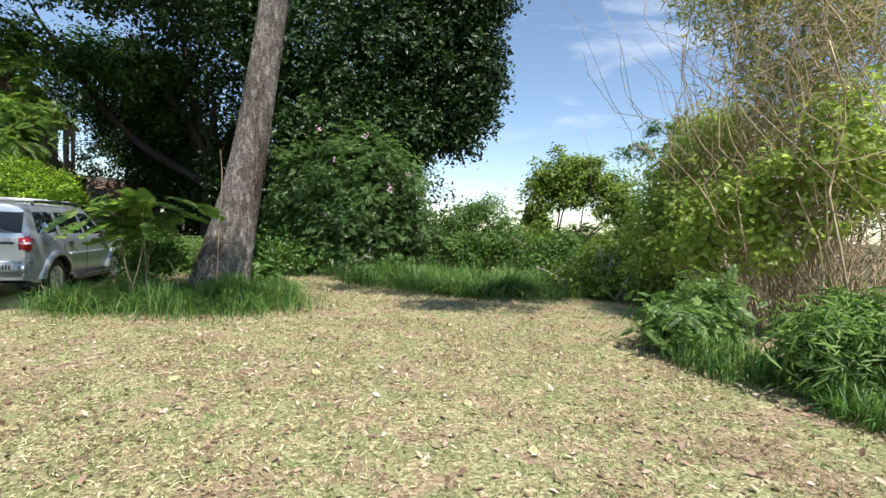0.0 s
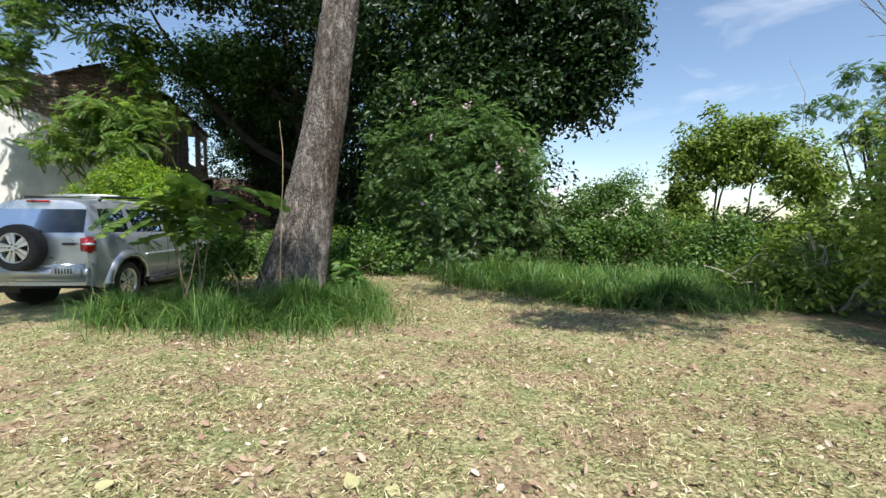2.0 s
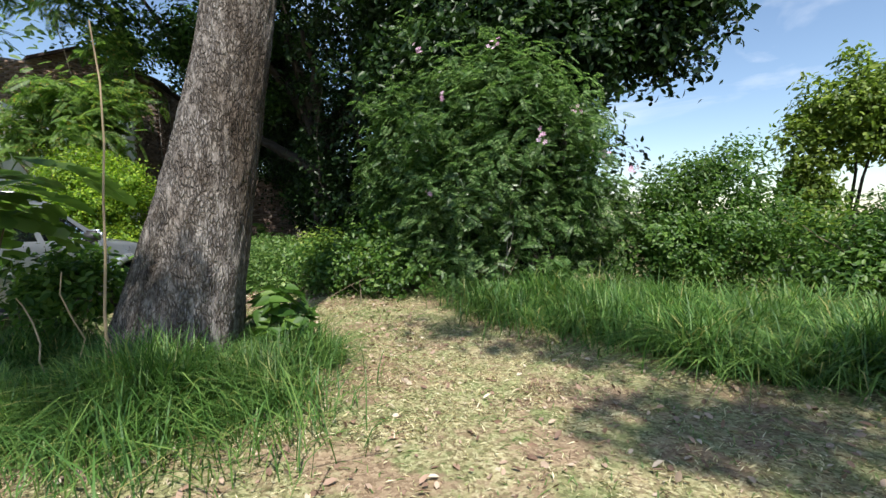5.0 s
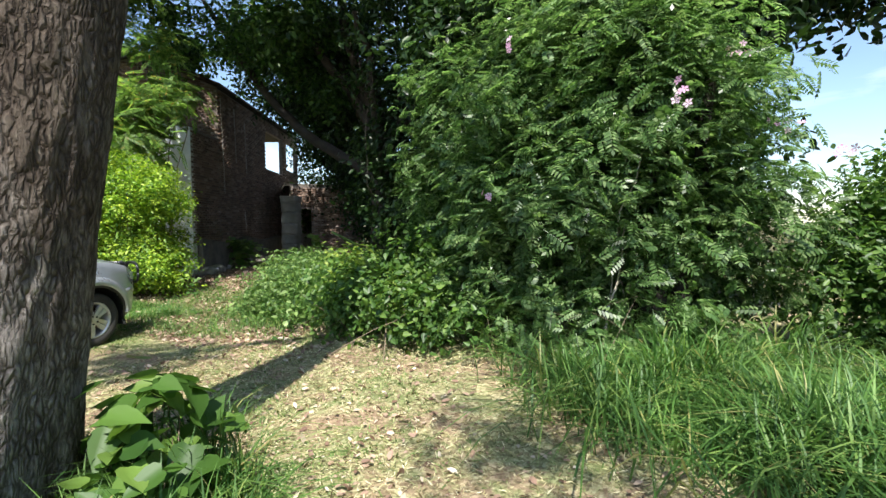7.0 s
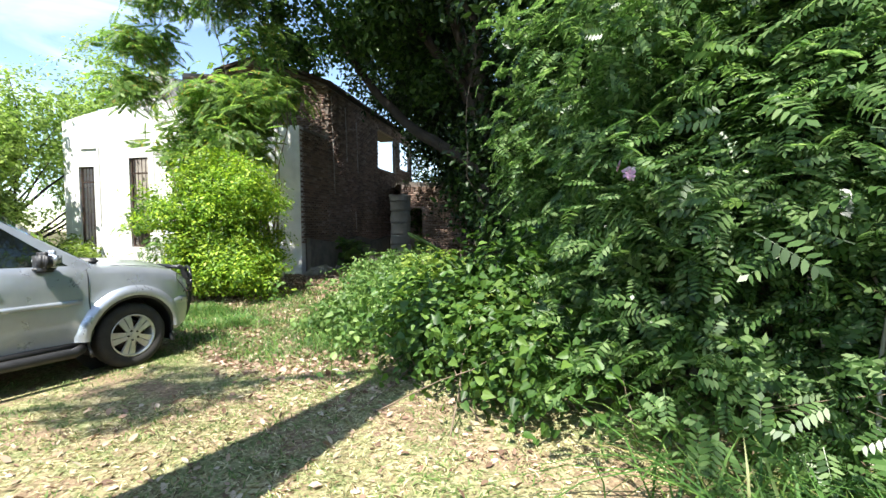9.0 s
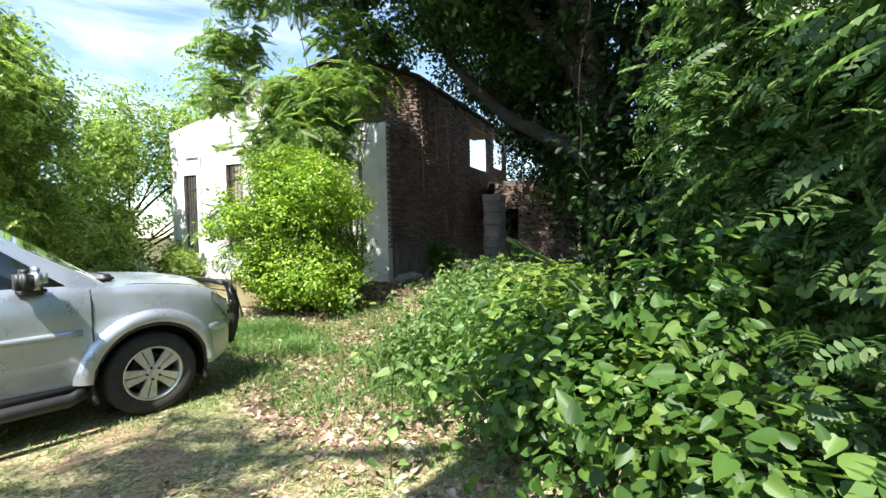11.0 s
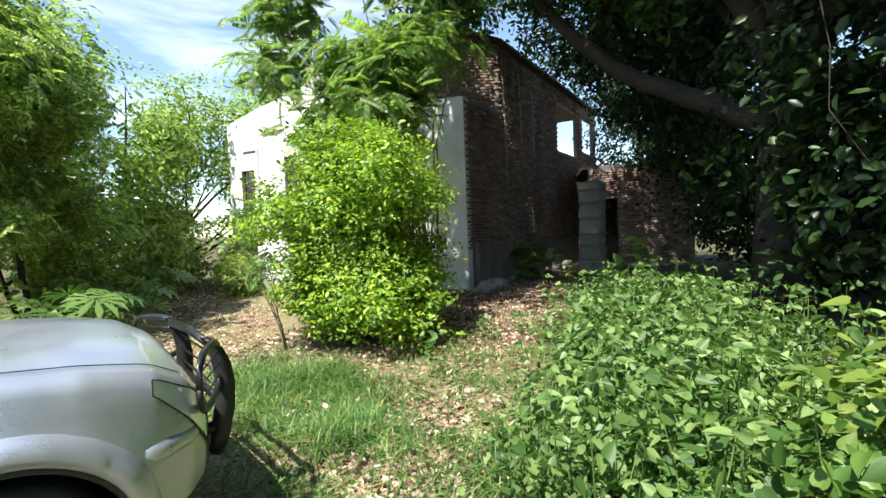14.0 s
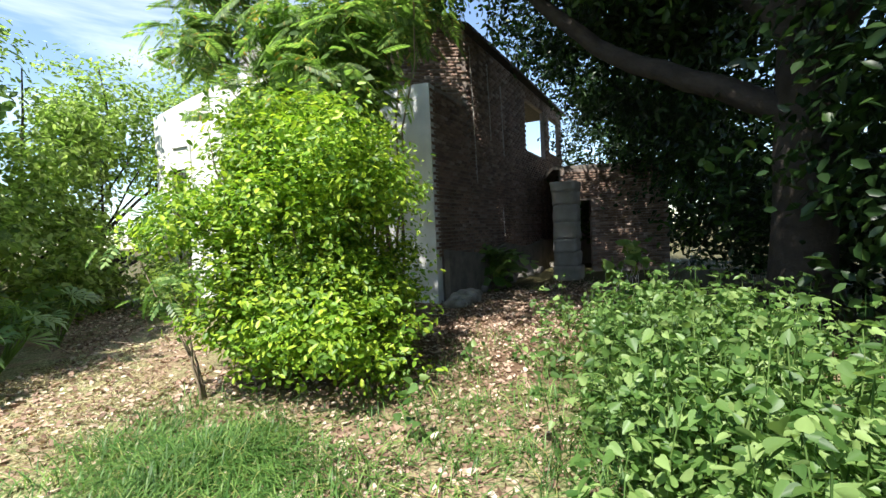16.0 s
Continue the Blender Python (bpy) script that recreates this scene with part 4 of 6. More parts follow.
bush("round_bush", "rounded dark green bush at the clearing's edge", "bush", knots(0.9, 14.2, 1.1, 1.6, 0.7, 1.1, 16, 0.3, 0.65) + [(1.0, 14.6, 1.1, 1.3, 1.1, 1.1), (0.1, 13.8, 0.8, 1.0, 0.8, 0.9), (1.4, 14.2, 2.0, 0.5, 0.5, 0.6), (0.5, 14.0, 1.7, 0.4, 0.4, 0.5), (1.9, 14.4, 1.3, 0.6, 0.6, 0.7)], 26000, 0.075, "leaf_mid", LEAF, 0.24, 36, 0.6)
bush("low_bush", "low green bush behind the tall grass", "bush", knots(3.2, 14.4, 0.6, 1.8, 0.6, 0.8, 12, 0.3, 0.55) + [(2.6, 14.8, 0.7, 1.3, 1.0, 0.9), (4.0, 14.5, 0.6, 1.1, 0.9, 0.8)], 11000, 0.1, "leaf_mid", LEAF, 0.3, 30, 0.5)
bush("low_bush", "low green bush with light leaf tips", "bush", [(5.2, 13.5, 0.8, 1.0, 1.0, 1.0), (4.4, 12.0, 0.6, 0.9, 0.8, 0.8)], 8000, 0.12, "leaf_light", LEAF, 0.26, 30, 0.5)
arch = bush("vine_covered_tree", "small arching tree draped in green vines", "tree", knots(5.0, 17.4, 3.5, 1.9, 0.7, 0.8, 14, 0.25, 0.6) + knots(3.5, 17.2, 1.7, 0.5, 0.4, 1.2, 7, 0.25, 0.45, 1.2) + knots(7.0, 17.5, 1.5, 0.5, 0.4, 1.2, 6, 0.3, 0.5, 1.2) + [(3.9, 17.3, 3.5, 0.9, 0.8, 0.75), (5.2, 17.5, 3.6, 1.2, 0.9, 0.7), (6.5, 17.6, 3.1, 0.8, 0.8, 0.9), (3.2, 17.2, 2.9, 0.4, 0.4, 0.5), (4.15, 17.3, 4.35, 0.2, 0.2, 0.4), (3.8, 17.3, 2.0, 0.3, 0.3, 0.9), (6.9, 17.6, 1.9, 0.35, 0.35, 0.9), (3.5, 17.2, 2.3, 0.5, 0.4, 1.0), (6.9, 17.4, 2.3, 0.5, 0.4, 1.0), (5.3, 18.2, 1.0, 1.6, 0.6, 0.9), (4.6, 17.4, 3.0, 1.0, 0.7, 0.8), (6.2, 17.5, 2.6, 0.9, 0.7, 0.9)], 30000, 0.12, "leaf_light", LEAF, 0.22, 30, 0.4, 0.6, 9, (4.4, 17.4), "bark_dark", "", 0.05, 0.3)
bush("spreading_tree", "tree with flat spreading feathery branches", "tree", [(8.6, 20.3, 5.1, 1.4, 1.0, 0.3), (10.2, 20.6, 4.2, 1.6, 1.2, 0.9), (11.5, 21, 5.8, 1.6, 1.3, 0.8), (9.6, 20.4, 6.2, 1.2, 1, 0.3)], 1700, 0.26, "leaf_mid", FERN, 0.3, 20, 0.3, 0.8, 12, (10.6, 20.6), "bark_dark", "", 0.09, 0.3)
# right-hand thicket
bush("green_shrub", "light green shrub with yellowing leaves", "bush", [(4.9, 10.2, 1.9, 0.9, 0.9, 1.5), (5.4, 9.6, 3.2, 0.9, 0.9, 1.1), (4.3, 9.6, 1.0, 0.7, 0.6, 0.8)], 13000, 0.095, "leaf_pale", LEAF, 0.26, 26, 0.3, 0.6, 16, None, "cane", "", 0.015, 0.5)
bush("green_shrub", "tall green shrub among dry canes", "bush", [(6.4, 11.5, 2.8, 1.2, 1.2, 1.9), (7.4, 12.5, 4.0, 1.3, 1.2, 1.3)], 10000, 0.13, "leaf_bamboo", LEAF, 0.32, 26, 0.3, 0.6, 16, None, "cane", "", 0.02, 0.5)
bamboo = thing("bamboo_thicket", "dense thicket of dry brown bamboo canes", "bamboo")
canes = []
for i in range(210):
    x, y = 5.2 + 0.8 * abs(rng.normal()), 7.2 + 1.1 * rng.normal()
    h = 3.0 + 4 * rng.random()
    canes.append(bend((x, y, -0.05), (x - 0.6 + rng.normal() * 1.2, y + rng.normal() * 1.0, h), 0.008 + 0.01 * rng.random() ** 2, 0.003, 12, 0.45))
for i in range(850):
    x, y, z = 5.1 + 0.9 * abs(rng.normal()), 7.1 + 1.1 * rng.normal(), 1.0 + 5.4 * rng.random()
    canes.append(bend((x, y, z), (x - 0.2 + rng.normal() * 0.7, y + rng.normal() * 0.5, z + 0.2 + rng.normal() * 0.5), 0.008, 0.003, 5, 0.2))
limbs("cane_mass", canes, M["cane"], bamboo, 5)
pos, nrm, _ = clumps([(5.6, 7.4, 4.0, 1.3, 1.2, 2.4), (5.0, 8.0, 5.2, 0.9, 0.8, 1.4), (6.3, 7.6, 5.2, 1.3, 1.1, 1.5), (4.9, 8.6, 6.0, 0.9, 0.9, 0.8), (6.6, 8.6, 3.4, 1.4, 1.2, 2.6)], 12000, 0.35, 26, 0.2, 0.3)
leaves("foliage", pos, nrm, 0.16 * (0.6 + 0.8 * rng.random(len(pos))), M["leaf_bamboo"], bamboo, LANCE)
bush("creeper", "green creeper climbing over dry canes", "vine", [(4.2, 7.6, 1.5, 0.6, 0.6, 1.2), (4.7, 6.8, 1.9, 0.7, 0.6, 1.1), (5.4, 6.2, 2.6, 0.8, 0.6, 1.2)], 6000, 0.09, "leaf_pale", ROUND, 0.24, 18, 0.3, 0.5, 12, None, "cane", "", 0.01, 0.4)
bush("fern_shrub", "low dark green ferny shrub at the clearing's edge", "bush", [(2.95, 5.6, 0.36, 0.4, 0.38, 0.38), (3.45, 6.0, 0.45, 0.45, 0.4, 0.45)], 1200, 0.22, "leaf_weed", FERN, 0.2, 14, 0.3, 0.6, 14, None, "twig", "", 0.008, 0.25)
bush("narrow_leaf_shrub", "bright green narrow-leaved herb clump", "bush", [(3.5, 4.1, 0.42, 0.45, 0.4, 0.42), (4.1, 4.5, 0.5, 0.55, 0.5, 0.5), (4.4, 3.8, 0.45, 0.55, 0.5, 0.45)], 7500, 0.16, "leaf_weed", LANCE, 0.22, 20, 0.3, 0.5, 22, None, "twig", "", 0.007, 0.4)
blades("grass_clump", np.vstack([scatter(2500, 3.95, 3.7, 0.75, 0.55), scatter(1800, 3.3, 5.0, 0.7, 0.7)]), 0.38, 0.012, M["grass"], "bright green grass beside the shrubs", "grass", 0.8)
# rubble and dead branches
for i in range(14):
    x, y = 4.9 + rng.normal() * 0.8, 10.6 + rng.normal() * 0.5
    stone("stone", "pale broken stone in a weedy heap", x, y, 0.1 + 0.12 * rng.random(), 0.7, "stone", None, "stones in the heap")
dead = thing("dead_branches", "bare pale dead branches lying in weeds", "branch")
db = []
for i in range(9):
    a = np.array((3.2 + 1.4 * rng.random(), 10.0 + 0.8 * rng.random(), 0.05))
    e = a + np.array((rng.normal() * 0.9, rng.normal() * 0.4, 0.5 + 0.7 * rng.random()))
    p = bend(a, e, 0.028, 0.008, 9, 0.3)
    db.append(p)
    for j in (4, 6):
        db.append(bend(p[j, :3], p[j, :3] + rng.normal(size=3) * 0.35 + np.array((0, 0, 0.15)), 0.012, 0.004, 6, 0.25))
limbs("branch", db, M["dead_wood"], dead, 5)
bush("leafy_weeds", "light green weeds growing round dead branches", "weeds", [(3.6, 10.4, 0.4, 0.8, 0.6, 0.5), (4.6, 9.4, 0.35, 0.7, 0.6, 0.45), (3.0, 10.9, 0.35, 0.6, 0.5, 0.4)], 6500, 0.09, "leaf_light", LEAF, 0.2, 24, 0.3, 0.8, 24, None, "twig", "", 0.005, 0.6)

# tall grass
tall = np.vstack([along(15000, [(-2.0, 11.7), (-0.6, 11.2), (0.7, 10.6), (1.6, 10.4), (2.9, 11.0), (4.0, 11.8)], 0.75), along(7000, [(-1.5, 12.3), (0.2, 12.0), (2.2, 11.8)], 0.9), scatter(2200, 0.9, 9.95, 0.9, 0.4)])
blades("tall_grass", tall, 0.6, 0.013, M["grass"], "tall bright green grass along the clearing's edge", "grass", 1.3)
blades("tree_foot_grass", np.vstack([along(13000, [(-5.9, 7.2), (-5.4, 7.3), (-4.6, 7.3), (-3.5, 7.5), (-2.9, 8.1)], 0.42), along(2200, [(-5.8, 7.0), (-5.2, 7.0), (-4.4, 6.95), (-3.4, 7.15), (-2.6, 7.9)], 0.7), scatter(1500, -3.3, 8.9, 0.5, 0.5), scatter(3200, -5.1, 8.1, 0.9, 0.5)]), 0.5, 0.009, M["grass"], "long green grass round the foot of the tree", "grass", 1.0)
blades("path_grass", np.vstack([along(3600, [(-9.2, 11.7), (-10.2, 11.5), (-11.2, 11.7)], 0.7), along(1600, [(-9.6, 12.2), (-10.6, 12.0)], 0.5), scatter(900, -9.0, 11.9, 0.6, 0.35), patchy(scatter(1500, -8.6, 12.6, 2.0, 1.0), 1.6, 0.02), patchy(scatter(5200, -7.9, 12.1, 1.7, 1.0), 1.6, 0.05), patchy(along(4200, [(-8.4, 12.6), (-10.0, 14.0), (-11.5, 15.6)], 1.2), 1.8, 0.01)]), 0.2, 0.008, M["grass"], "soft green grass beside the leaf-strewn path", "grass", 1.6)
cut = np.vstack([scatter(30000, -1.0, 4.8, 5.5, 6.0), scatter(9000, -5.5, 9.8, 2.6, 2.2), scatter(5000, -8, 6.5, 3.0, 1.6), scatter(14000, -7.4, 12.0, 2.4, 1.3), scatter(14000, -5.5, 10.6, 2.6, 2.0)])
blades("edge_grass", along(3200, [(-6.4, 12.0), (-8.0, 13.4), (-9.3, 14.8), (-10.4, 16.2)], 0.55), 0.26, 0.008, M["grass"], "thin green grass along the weedy path edge", "grass", 1.3)
cut = patchy(cut, 1.0, 0.05)
blades("short_grass", cut, 0.055, 0.008, M["short_grass"], "short cut grass with dry tips", "grass", 1.4)


def flakes(name, pts, size, mat, shape, label, category, tilt=0.35):
    n = len(pts)
    pos = np.column_stack([pts, gz(pts[:, 0], pts[:, 1]) + 0.006 + 0.014 * rng.random(n)])
    nrm = np.array([0, 0, 1.0]) + rng.normal(size=(n, 3)) * tilt
    return tagged(leaves(name, pos, nrm, size * (0.5 + rng.random(n)), mat, None, shape), label, category, "", "stuff")


clear = np.vstack([scatter(50000, -0.3, 3.6, 3.0, 3.6), scatter(88000, -0.5, 4.2, 4.6, 5.8), scatter(40000, -3.6, 9.8, 2.9, 2.4), scatter(18000, -5, 4.6, 3.2, 2.4), scatter(14000, -7.6, 12.0, 2.0, 1.0), scatter(16000, -12.4, 10.8, 2.4, 0.9)])
clear = patchy(clear)
flakes("dry_grass_clippings", clear, 0.042, M["straw"], LANCE, "pale dry grass clippings strewn over the clearing", "litter", 0.6)
flakes("dry_leaf_litter", np.vstack([scatter(7000, -0.8, 4.8, 5.0, 6.0), scatter(1500, -4.4, 9.8, 2.0, 2.2)]), 0.052, M["litter"], LEAF, "pale curled dry leaves strewn on the grass", "litter", 0.5)
flakes("fallen_leaves", np.vstack([scatter(3600, -7.4, 12.0, 1.6, 0.9), scatter(2600, -9.0, 12.2, 1.3, 0.7), scatter(1500, -11.2, 12.2, 1.5, 0.9), scatter(1800, -17.6, 10.6, 2.6, 0.7), along(9500, [(-7.6, 12.3), (-9.2, 13.0), (-11.2, 14.8), (-13.2, 17.6), (-15.0, 20.5)], 1.5), scatter(7500, -13.4, 17.3, 2.4, 3.0), scatter(1800, -14.0, 11.2, 3.2, 0.9), scatter(900, -6.5, 12.0, 1.5, 1.0), scatter(1200, -12.2, 10.6, 2.2, 0.8)]), 0.047, M["litter"], ROUND, "brown fallen leaves carpeting the path", "litter", 0.45)

for x, y, r in ((-1.13, 4.25, 0.11), (-0.95, 4.3, 0.09), (0.22, 3.75, 0.1), (0.61, 2.95, 0.1), (-2.3, 3.9, 0.09), (1.1, 4.6, 0.08)):
    one = leaves("dry_leaf", np.array([(x, y, float(gz(x, y)) + 0.02)]), np.array([(0.15, -0.35, 1.0)]), [r], M["straw"], None, ROUND)
    tagged(one, "single pale curled dry leaf on the grass", "leaf", "pale leaves on the grass")
# plants round the leaning tree
sap = thing("broad_leaf_sapling", "young sapling with layered broad compound leaves", "sapling")
pos, nrm, cen = clumps([(-4.75, 7.3, 1.55, 0.6, 0.5, 0.22), (-5.1, 7.4, 1.42, 0.55, 0.45, 0.18)], 46, 0.36, 3, 0.2, 1.5)
leaves("crown", pos, nrm * np.array((0.6, 0.6, 1)), 0.44 * (0.7 + 0.5 * rng.random(len(pos))), M["leaf_broad"], sap, feather(4, 0.5, 0.5))
limbs("stem", [bend((-4.75 + rng.normal() * 0.08, 7.2, 0), c, 0.012, 0.005, 6, 0.08) for c in cen[:5]], M["twig"], sap, 5)
bush("tree_foot_shrub", "green shoots between the tree and the car", "shrub", knots(-5.2, 8.3, 0.5, 0.6, 0.4, 0.45, 8, 0.2, 0.4, 0.8), 2600, 0.08, "leaf_mid", LEAF, 0.2, 20, 0.3, 0.7, 12, None, "twig", "", 0.006, 0.4)
bush("burdock", "broad-leaved plant at the tree's foot", "plant", [(-3.5, 9.05, 0.45, 0.25, 0.3, 0.4), (-3.3, 8.85, 0.25, 0.25, 0.25, 0.25)], 150, 0.15, "leaf_mid", ROUND, 0.16, 4, 0.3, 1.4, 10, None, "twig", "", 0.008, 0.1)
limbs("stem", [bend((-3.70, 7.56, 0), (-3.68, 7.56, 2.6), 0.012, 0.005, 8, 0.05), bend((-4.1, 7.7, 0), (-4.0, 7.5, 1.0), 0.008, 0.004, 7, 0.3), bend((-4.15, 7.6, 0), (-4.5, 7.5, 0.8), 0.008, 0.004, 7, 0.3), bend((-3.9, 7.7, 0), (-3.6, 7.5, 0.6), 0.008, 0.004, 7, 0.3)], M["cane"], tagged(new("bare_stems"), "thin bare stems beside the leaning trunk", "stem"), 5)

# before the house
lime = bush("lime_bush", "large yellow-green leafy bush before the house", "bush", knots(-12.0, 12.95, 1.6, 1.6, 1.25, 1.35, 66, 0.28, 0.5, 0.6) + knots(-11.5, 13.1, 0.6, 1.35, 0.95, 0.5, 16, 0.3, 0.5, 0.6) + [(-11.95, 12.9, 1.4, 1.15, 1.0, 1.15), (-12.0, 13.0, 2.2, 1.2, 1.0, 0.8), (-11.7, 13.0, 0.75, 1.55, 1.1, 0.65)] * 2, 56000, 0.068, "leaf_lime", LEAF, 0.17, 24, 0.5, 0.8, 30, None, "twig", "", 0.016, 0.3)
feath = bush("feathery_tree", "slender tree with feathery light leaves against the house", "tree", [(-13.5, 13.9, 3.7, 0.9, 0.7, 0.35), (-13.9, 13.6, 4.6, 1.1, 0.9, 0.4), (-12.7, 13.7, 3.4, 0.7, 0.6, 0.3), (-16.4, 12.6, 5.2, 1.1, 0.8, 0.4), (-13.4, 15.0, 5.0, 0.8, 0.7, 0.4), (-16.6, 12.8, 6.4, 1.1, 0.9, 0.4), (-13.2, 14.5, 5.9, 0.8, 0.8, 0.4), (-15.6, 12.8, 7.3, 1.1, 0.8, 0.4), (-13.9, 14.0, 7.0, 0.9, 0.8, 0.4), (-14.8, 13.6, 4.2, 0.9, 0.6, 0.4), (-14.6, 13.2, 3.5, 1.0, 0.7, 0.5), (-13.2, 13.8, 4.2, 1.0, 0.7, 0.5), (-12.6, 14.2, 4.4, 0.8, 0.6, 0.4)], 2000, 0.44, "leaf_feather", PLUME, 0.46, 5, 0.1, 1.2, 20, (-13.9, 15.0), "twig", "", 0.03, 0.15)
bush("slim_sapling", "slim sapling with sparse compound leaves", "sapling", [(-11.7, 11.8, 1.2, 0.5, 0.5, 0.6), (-11.9, 11.6, 1.7, 0.4, 0.4, 0.4)], 85, 0.2, "leaf_weed", PINNATE, 0.2, 5, 0.2, 1.2, 4, (-11.7, 11.9), "twig", "", 0.012, 0.04)
bush("papaya_plant", "young plant with broad pale leaves by the brick wall", "plant", [(-16.3, 18.9, 0.75, 0.75, 0.7, 0.25)], 56, 0.55, "leaf_broad", feather(3, 0.4, 0.5), 0.2, 4, 0.2, 2.0, 8, None, "twig", "", 0.01, 0.08)

# weeds beside the path
wl_pts = np.vstack([along(760, [(-5.6, 12.9), (-7.0, 14.0), (-8.8, 15.6), (-10.8, 17.3)], 1.25), along(280, [(-5.0, 12.8), (-6.2, 13.6)], 0.55), along(260, [(-6.6, 12.5), (-8.4, 14.3), (-9.8, 15.9)], 0.5)])
wp, wn_, stems = [], [], []
for x, y in wl_pts:
    h = 0.25 + 0.65 * rng.random() ** 1.5
    g0 = float(gz(x, y))
    tip = (x + rng.normal() * 0.1, y + rng.normal() * 0.1, g0 + h)
    p = bend((x, y, g0 - 0.02), tip, 0.006, 0.003, 6, 0.08)
    stems.append(p)
    for q in p[1:, :3]:
        for _ in range(6):
            a = rng.random() * 6.283
            wp.append(q + np.array((math.cos(a), math.sin(a), 0.1)) * (0.03 + 0.1 * rng.random()))
            wn_.append((math.cos(a) * 0.5, math.sin(a) * 0.5, 1.0))
bush("broad_leaf_weeds", "bright broad-leaved weeds at the thicket's foot", "weeds", [(-5.3, 12.75, 0.75, 0.7, 0.5, 0.35), (-6.1, 13.4, 0.8, 0.7, 0.5, 0.35), (-4.6, 12.55, 0.55, 0.45, 0.3, 0.3)], 1500, 0.072, "leaf_light", ROUND, 0.2, 16, 0.2, 1.4, 20, None, "twig", "", 0.006, 0.3)
# White rod added for the bright slit of doorway light by the pillar.
post = bmesh.new()
bmesh.ops.create_cone(post, cap_ends=True, segments=14, radius1=0.06, radius2=0.055, depth=2.1)
bmesh.ops.translate(post, verts=post.verts, vec=(0, 0, 0.95))
light_slit = part("white_post", post, M["white_wall"], None, "", True)
light_slit.matrix_world = pose(-17.16, 22.78, 0, 1.5, -1.0)
tagged(light_slit, "thin white rod standing in for a lit doorway slit by the ruined pillar", "post")
weeds = thing("path_weeds", "waist-low broad-leaved weeds beside the path", "weeds", "", "stuff")
leaves("weed_leaves", np.array(wp), np.array(wn_) + rng.normal(size=(len(wn_), 3)) * 0.6, 0.064 * (0.4 + 1.0 * rng.random(len(wp))), M["leaf_weed"], weeds, ROUND)
limbs("weed_stems", stems, M["leaf_weed"], weeds, 4)
bush("leggy_weed", "leggy pale weed stems with sparse leaves", "weeds", [(-11.9, 18.6, 1.0, 0.5, 0.4, 0.8)], 46, 0.2, "leaf_broad", ROUND, 0.2, 3, 0.2, 0.8, 10, (-11.8, 18.4), "dead_wood", "", 0.012, 0.15)
agave = thing("agave", "dark spiky agave with long stiff leaves", "plant")
for i in range(9):
    bm = bmesh.new()
    a, lift = i * 0.7 + 0.3, 0.25 + 0.25 * (i % 3) / 2
    d = Vector((math.cos(a), math.sin(a), 0))
    s = Vector((-d.y, d.x, 0))
    prev = None
    for f, w, dz in ((0, 0.05, 0), (0.3, 0.075, 0.33 * lift * 2), (0.65, 0.05, 0.55 * lift * 2), (1.0, 0.004, 0.66 * lift * 2)):
        c = Vector((-5.2, 13.3, 0.35)) + d * f * 0.85 + Vector((0, 0, dz * 1.5))
        row = [bm.verts.new(c - s * w + Vector((0, 0, 0.02))), bm.verts.new(c - Vector((0, 0, 0.015))), bm.verts.new(c + s * w + Vector((0, 0, 0.02)))]
        if prev:
            bm.faces.new((prev[0], prev[1], row[1], row[0])), bm.faces.new((prev[1], prev[2], row[2], row[1]))
        prev = row
    part("leaf", bm, M["leaf_shade"], agave)

# trees on the far side of the path
bush("roadside_tree", "leafy light green tree beyond the car", "tree", [(-14.8, 7.6, 2.9, 1.7, 1.4, 1.6), (-16.4, 8.0, 4.4, 1.8, 1.5, 1.5), (-13.2, 6.6, 3.4, 1.5, 1.3, 1.6), (-15, 7.2, 5.4, 1.6, 1.4, 1.2), (-16.5, 8.6, 1.8, 1.5, 0.9, 1.5), (-14.0, 7.9, 1.6, 1.2, 0.8, 1.2), (-12.2, 6.2, 1.8, 1.2, 1.0, 1.3)] + knots(-14.6, 8.4, 3.2, 1.8, 0.9, 2.0, 18, 0.5, 0.9, 0.6) + [(-14.8, 8.3, 3.9, 1.5, 0.8, 1.1), (-13.6, 8.1, 2.8, 1.3, 0.7, 1.2), (-14.6, 7.8, 5.0, 1.4, 0.9, 0.9)], 10500, 0.28, "leaf_bright", PINNATE, 0.4, 14, 0.4, 0.9, 14, (-15, 7.4), "bark_dark", "", 0.06, 0.5)
bush("roadside_tree", "light green tree behind the house corner", "tree", [(-21.5, 9.6, 3.2, 2.0, 1.3, 2.4), (-23, 10.5, 5.0, 2.2, 1.8, 2.0), (-19.5, 8.6, 2.6, 1.6, 1.2, 2.0), (-18, 7.6, 4.5, 1.8, 1.5, 2.0), (-18.5, 9.2, 1.6, 1.6, 0.8, 1.5), (-22, 10.0, 1.4, 2.0, 0.9, 1.4), (-24, 12.5, 3.5, 2.0, 1.6, 3.0), (-20.5, 7.5, 6.0, 2.0, 1.6, 1.6), (-25, 13.2, 5.2, 2.5, 2.2, 4.2)] + knots(-20.3, 9.9, 2.6, 1.8, 0.5, 2.3, 14, 0.5, 0.8, 0.8), 34000, 0.15, "leaf_bright", LEAF, 0.4, 30, 0.4, 0.7, 14, (-20.5, 9.2), "bark_dark", "", 0.06, 0.8)
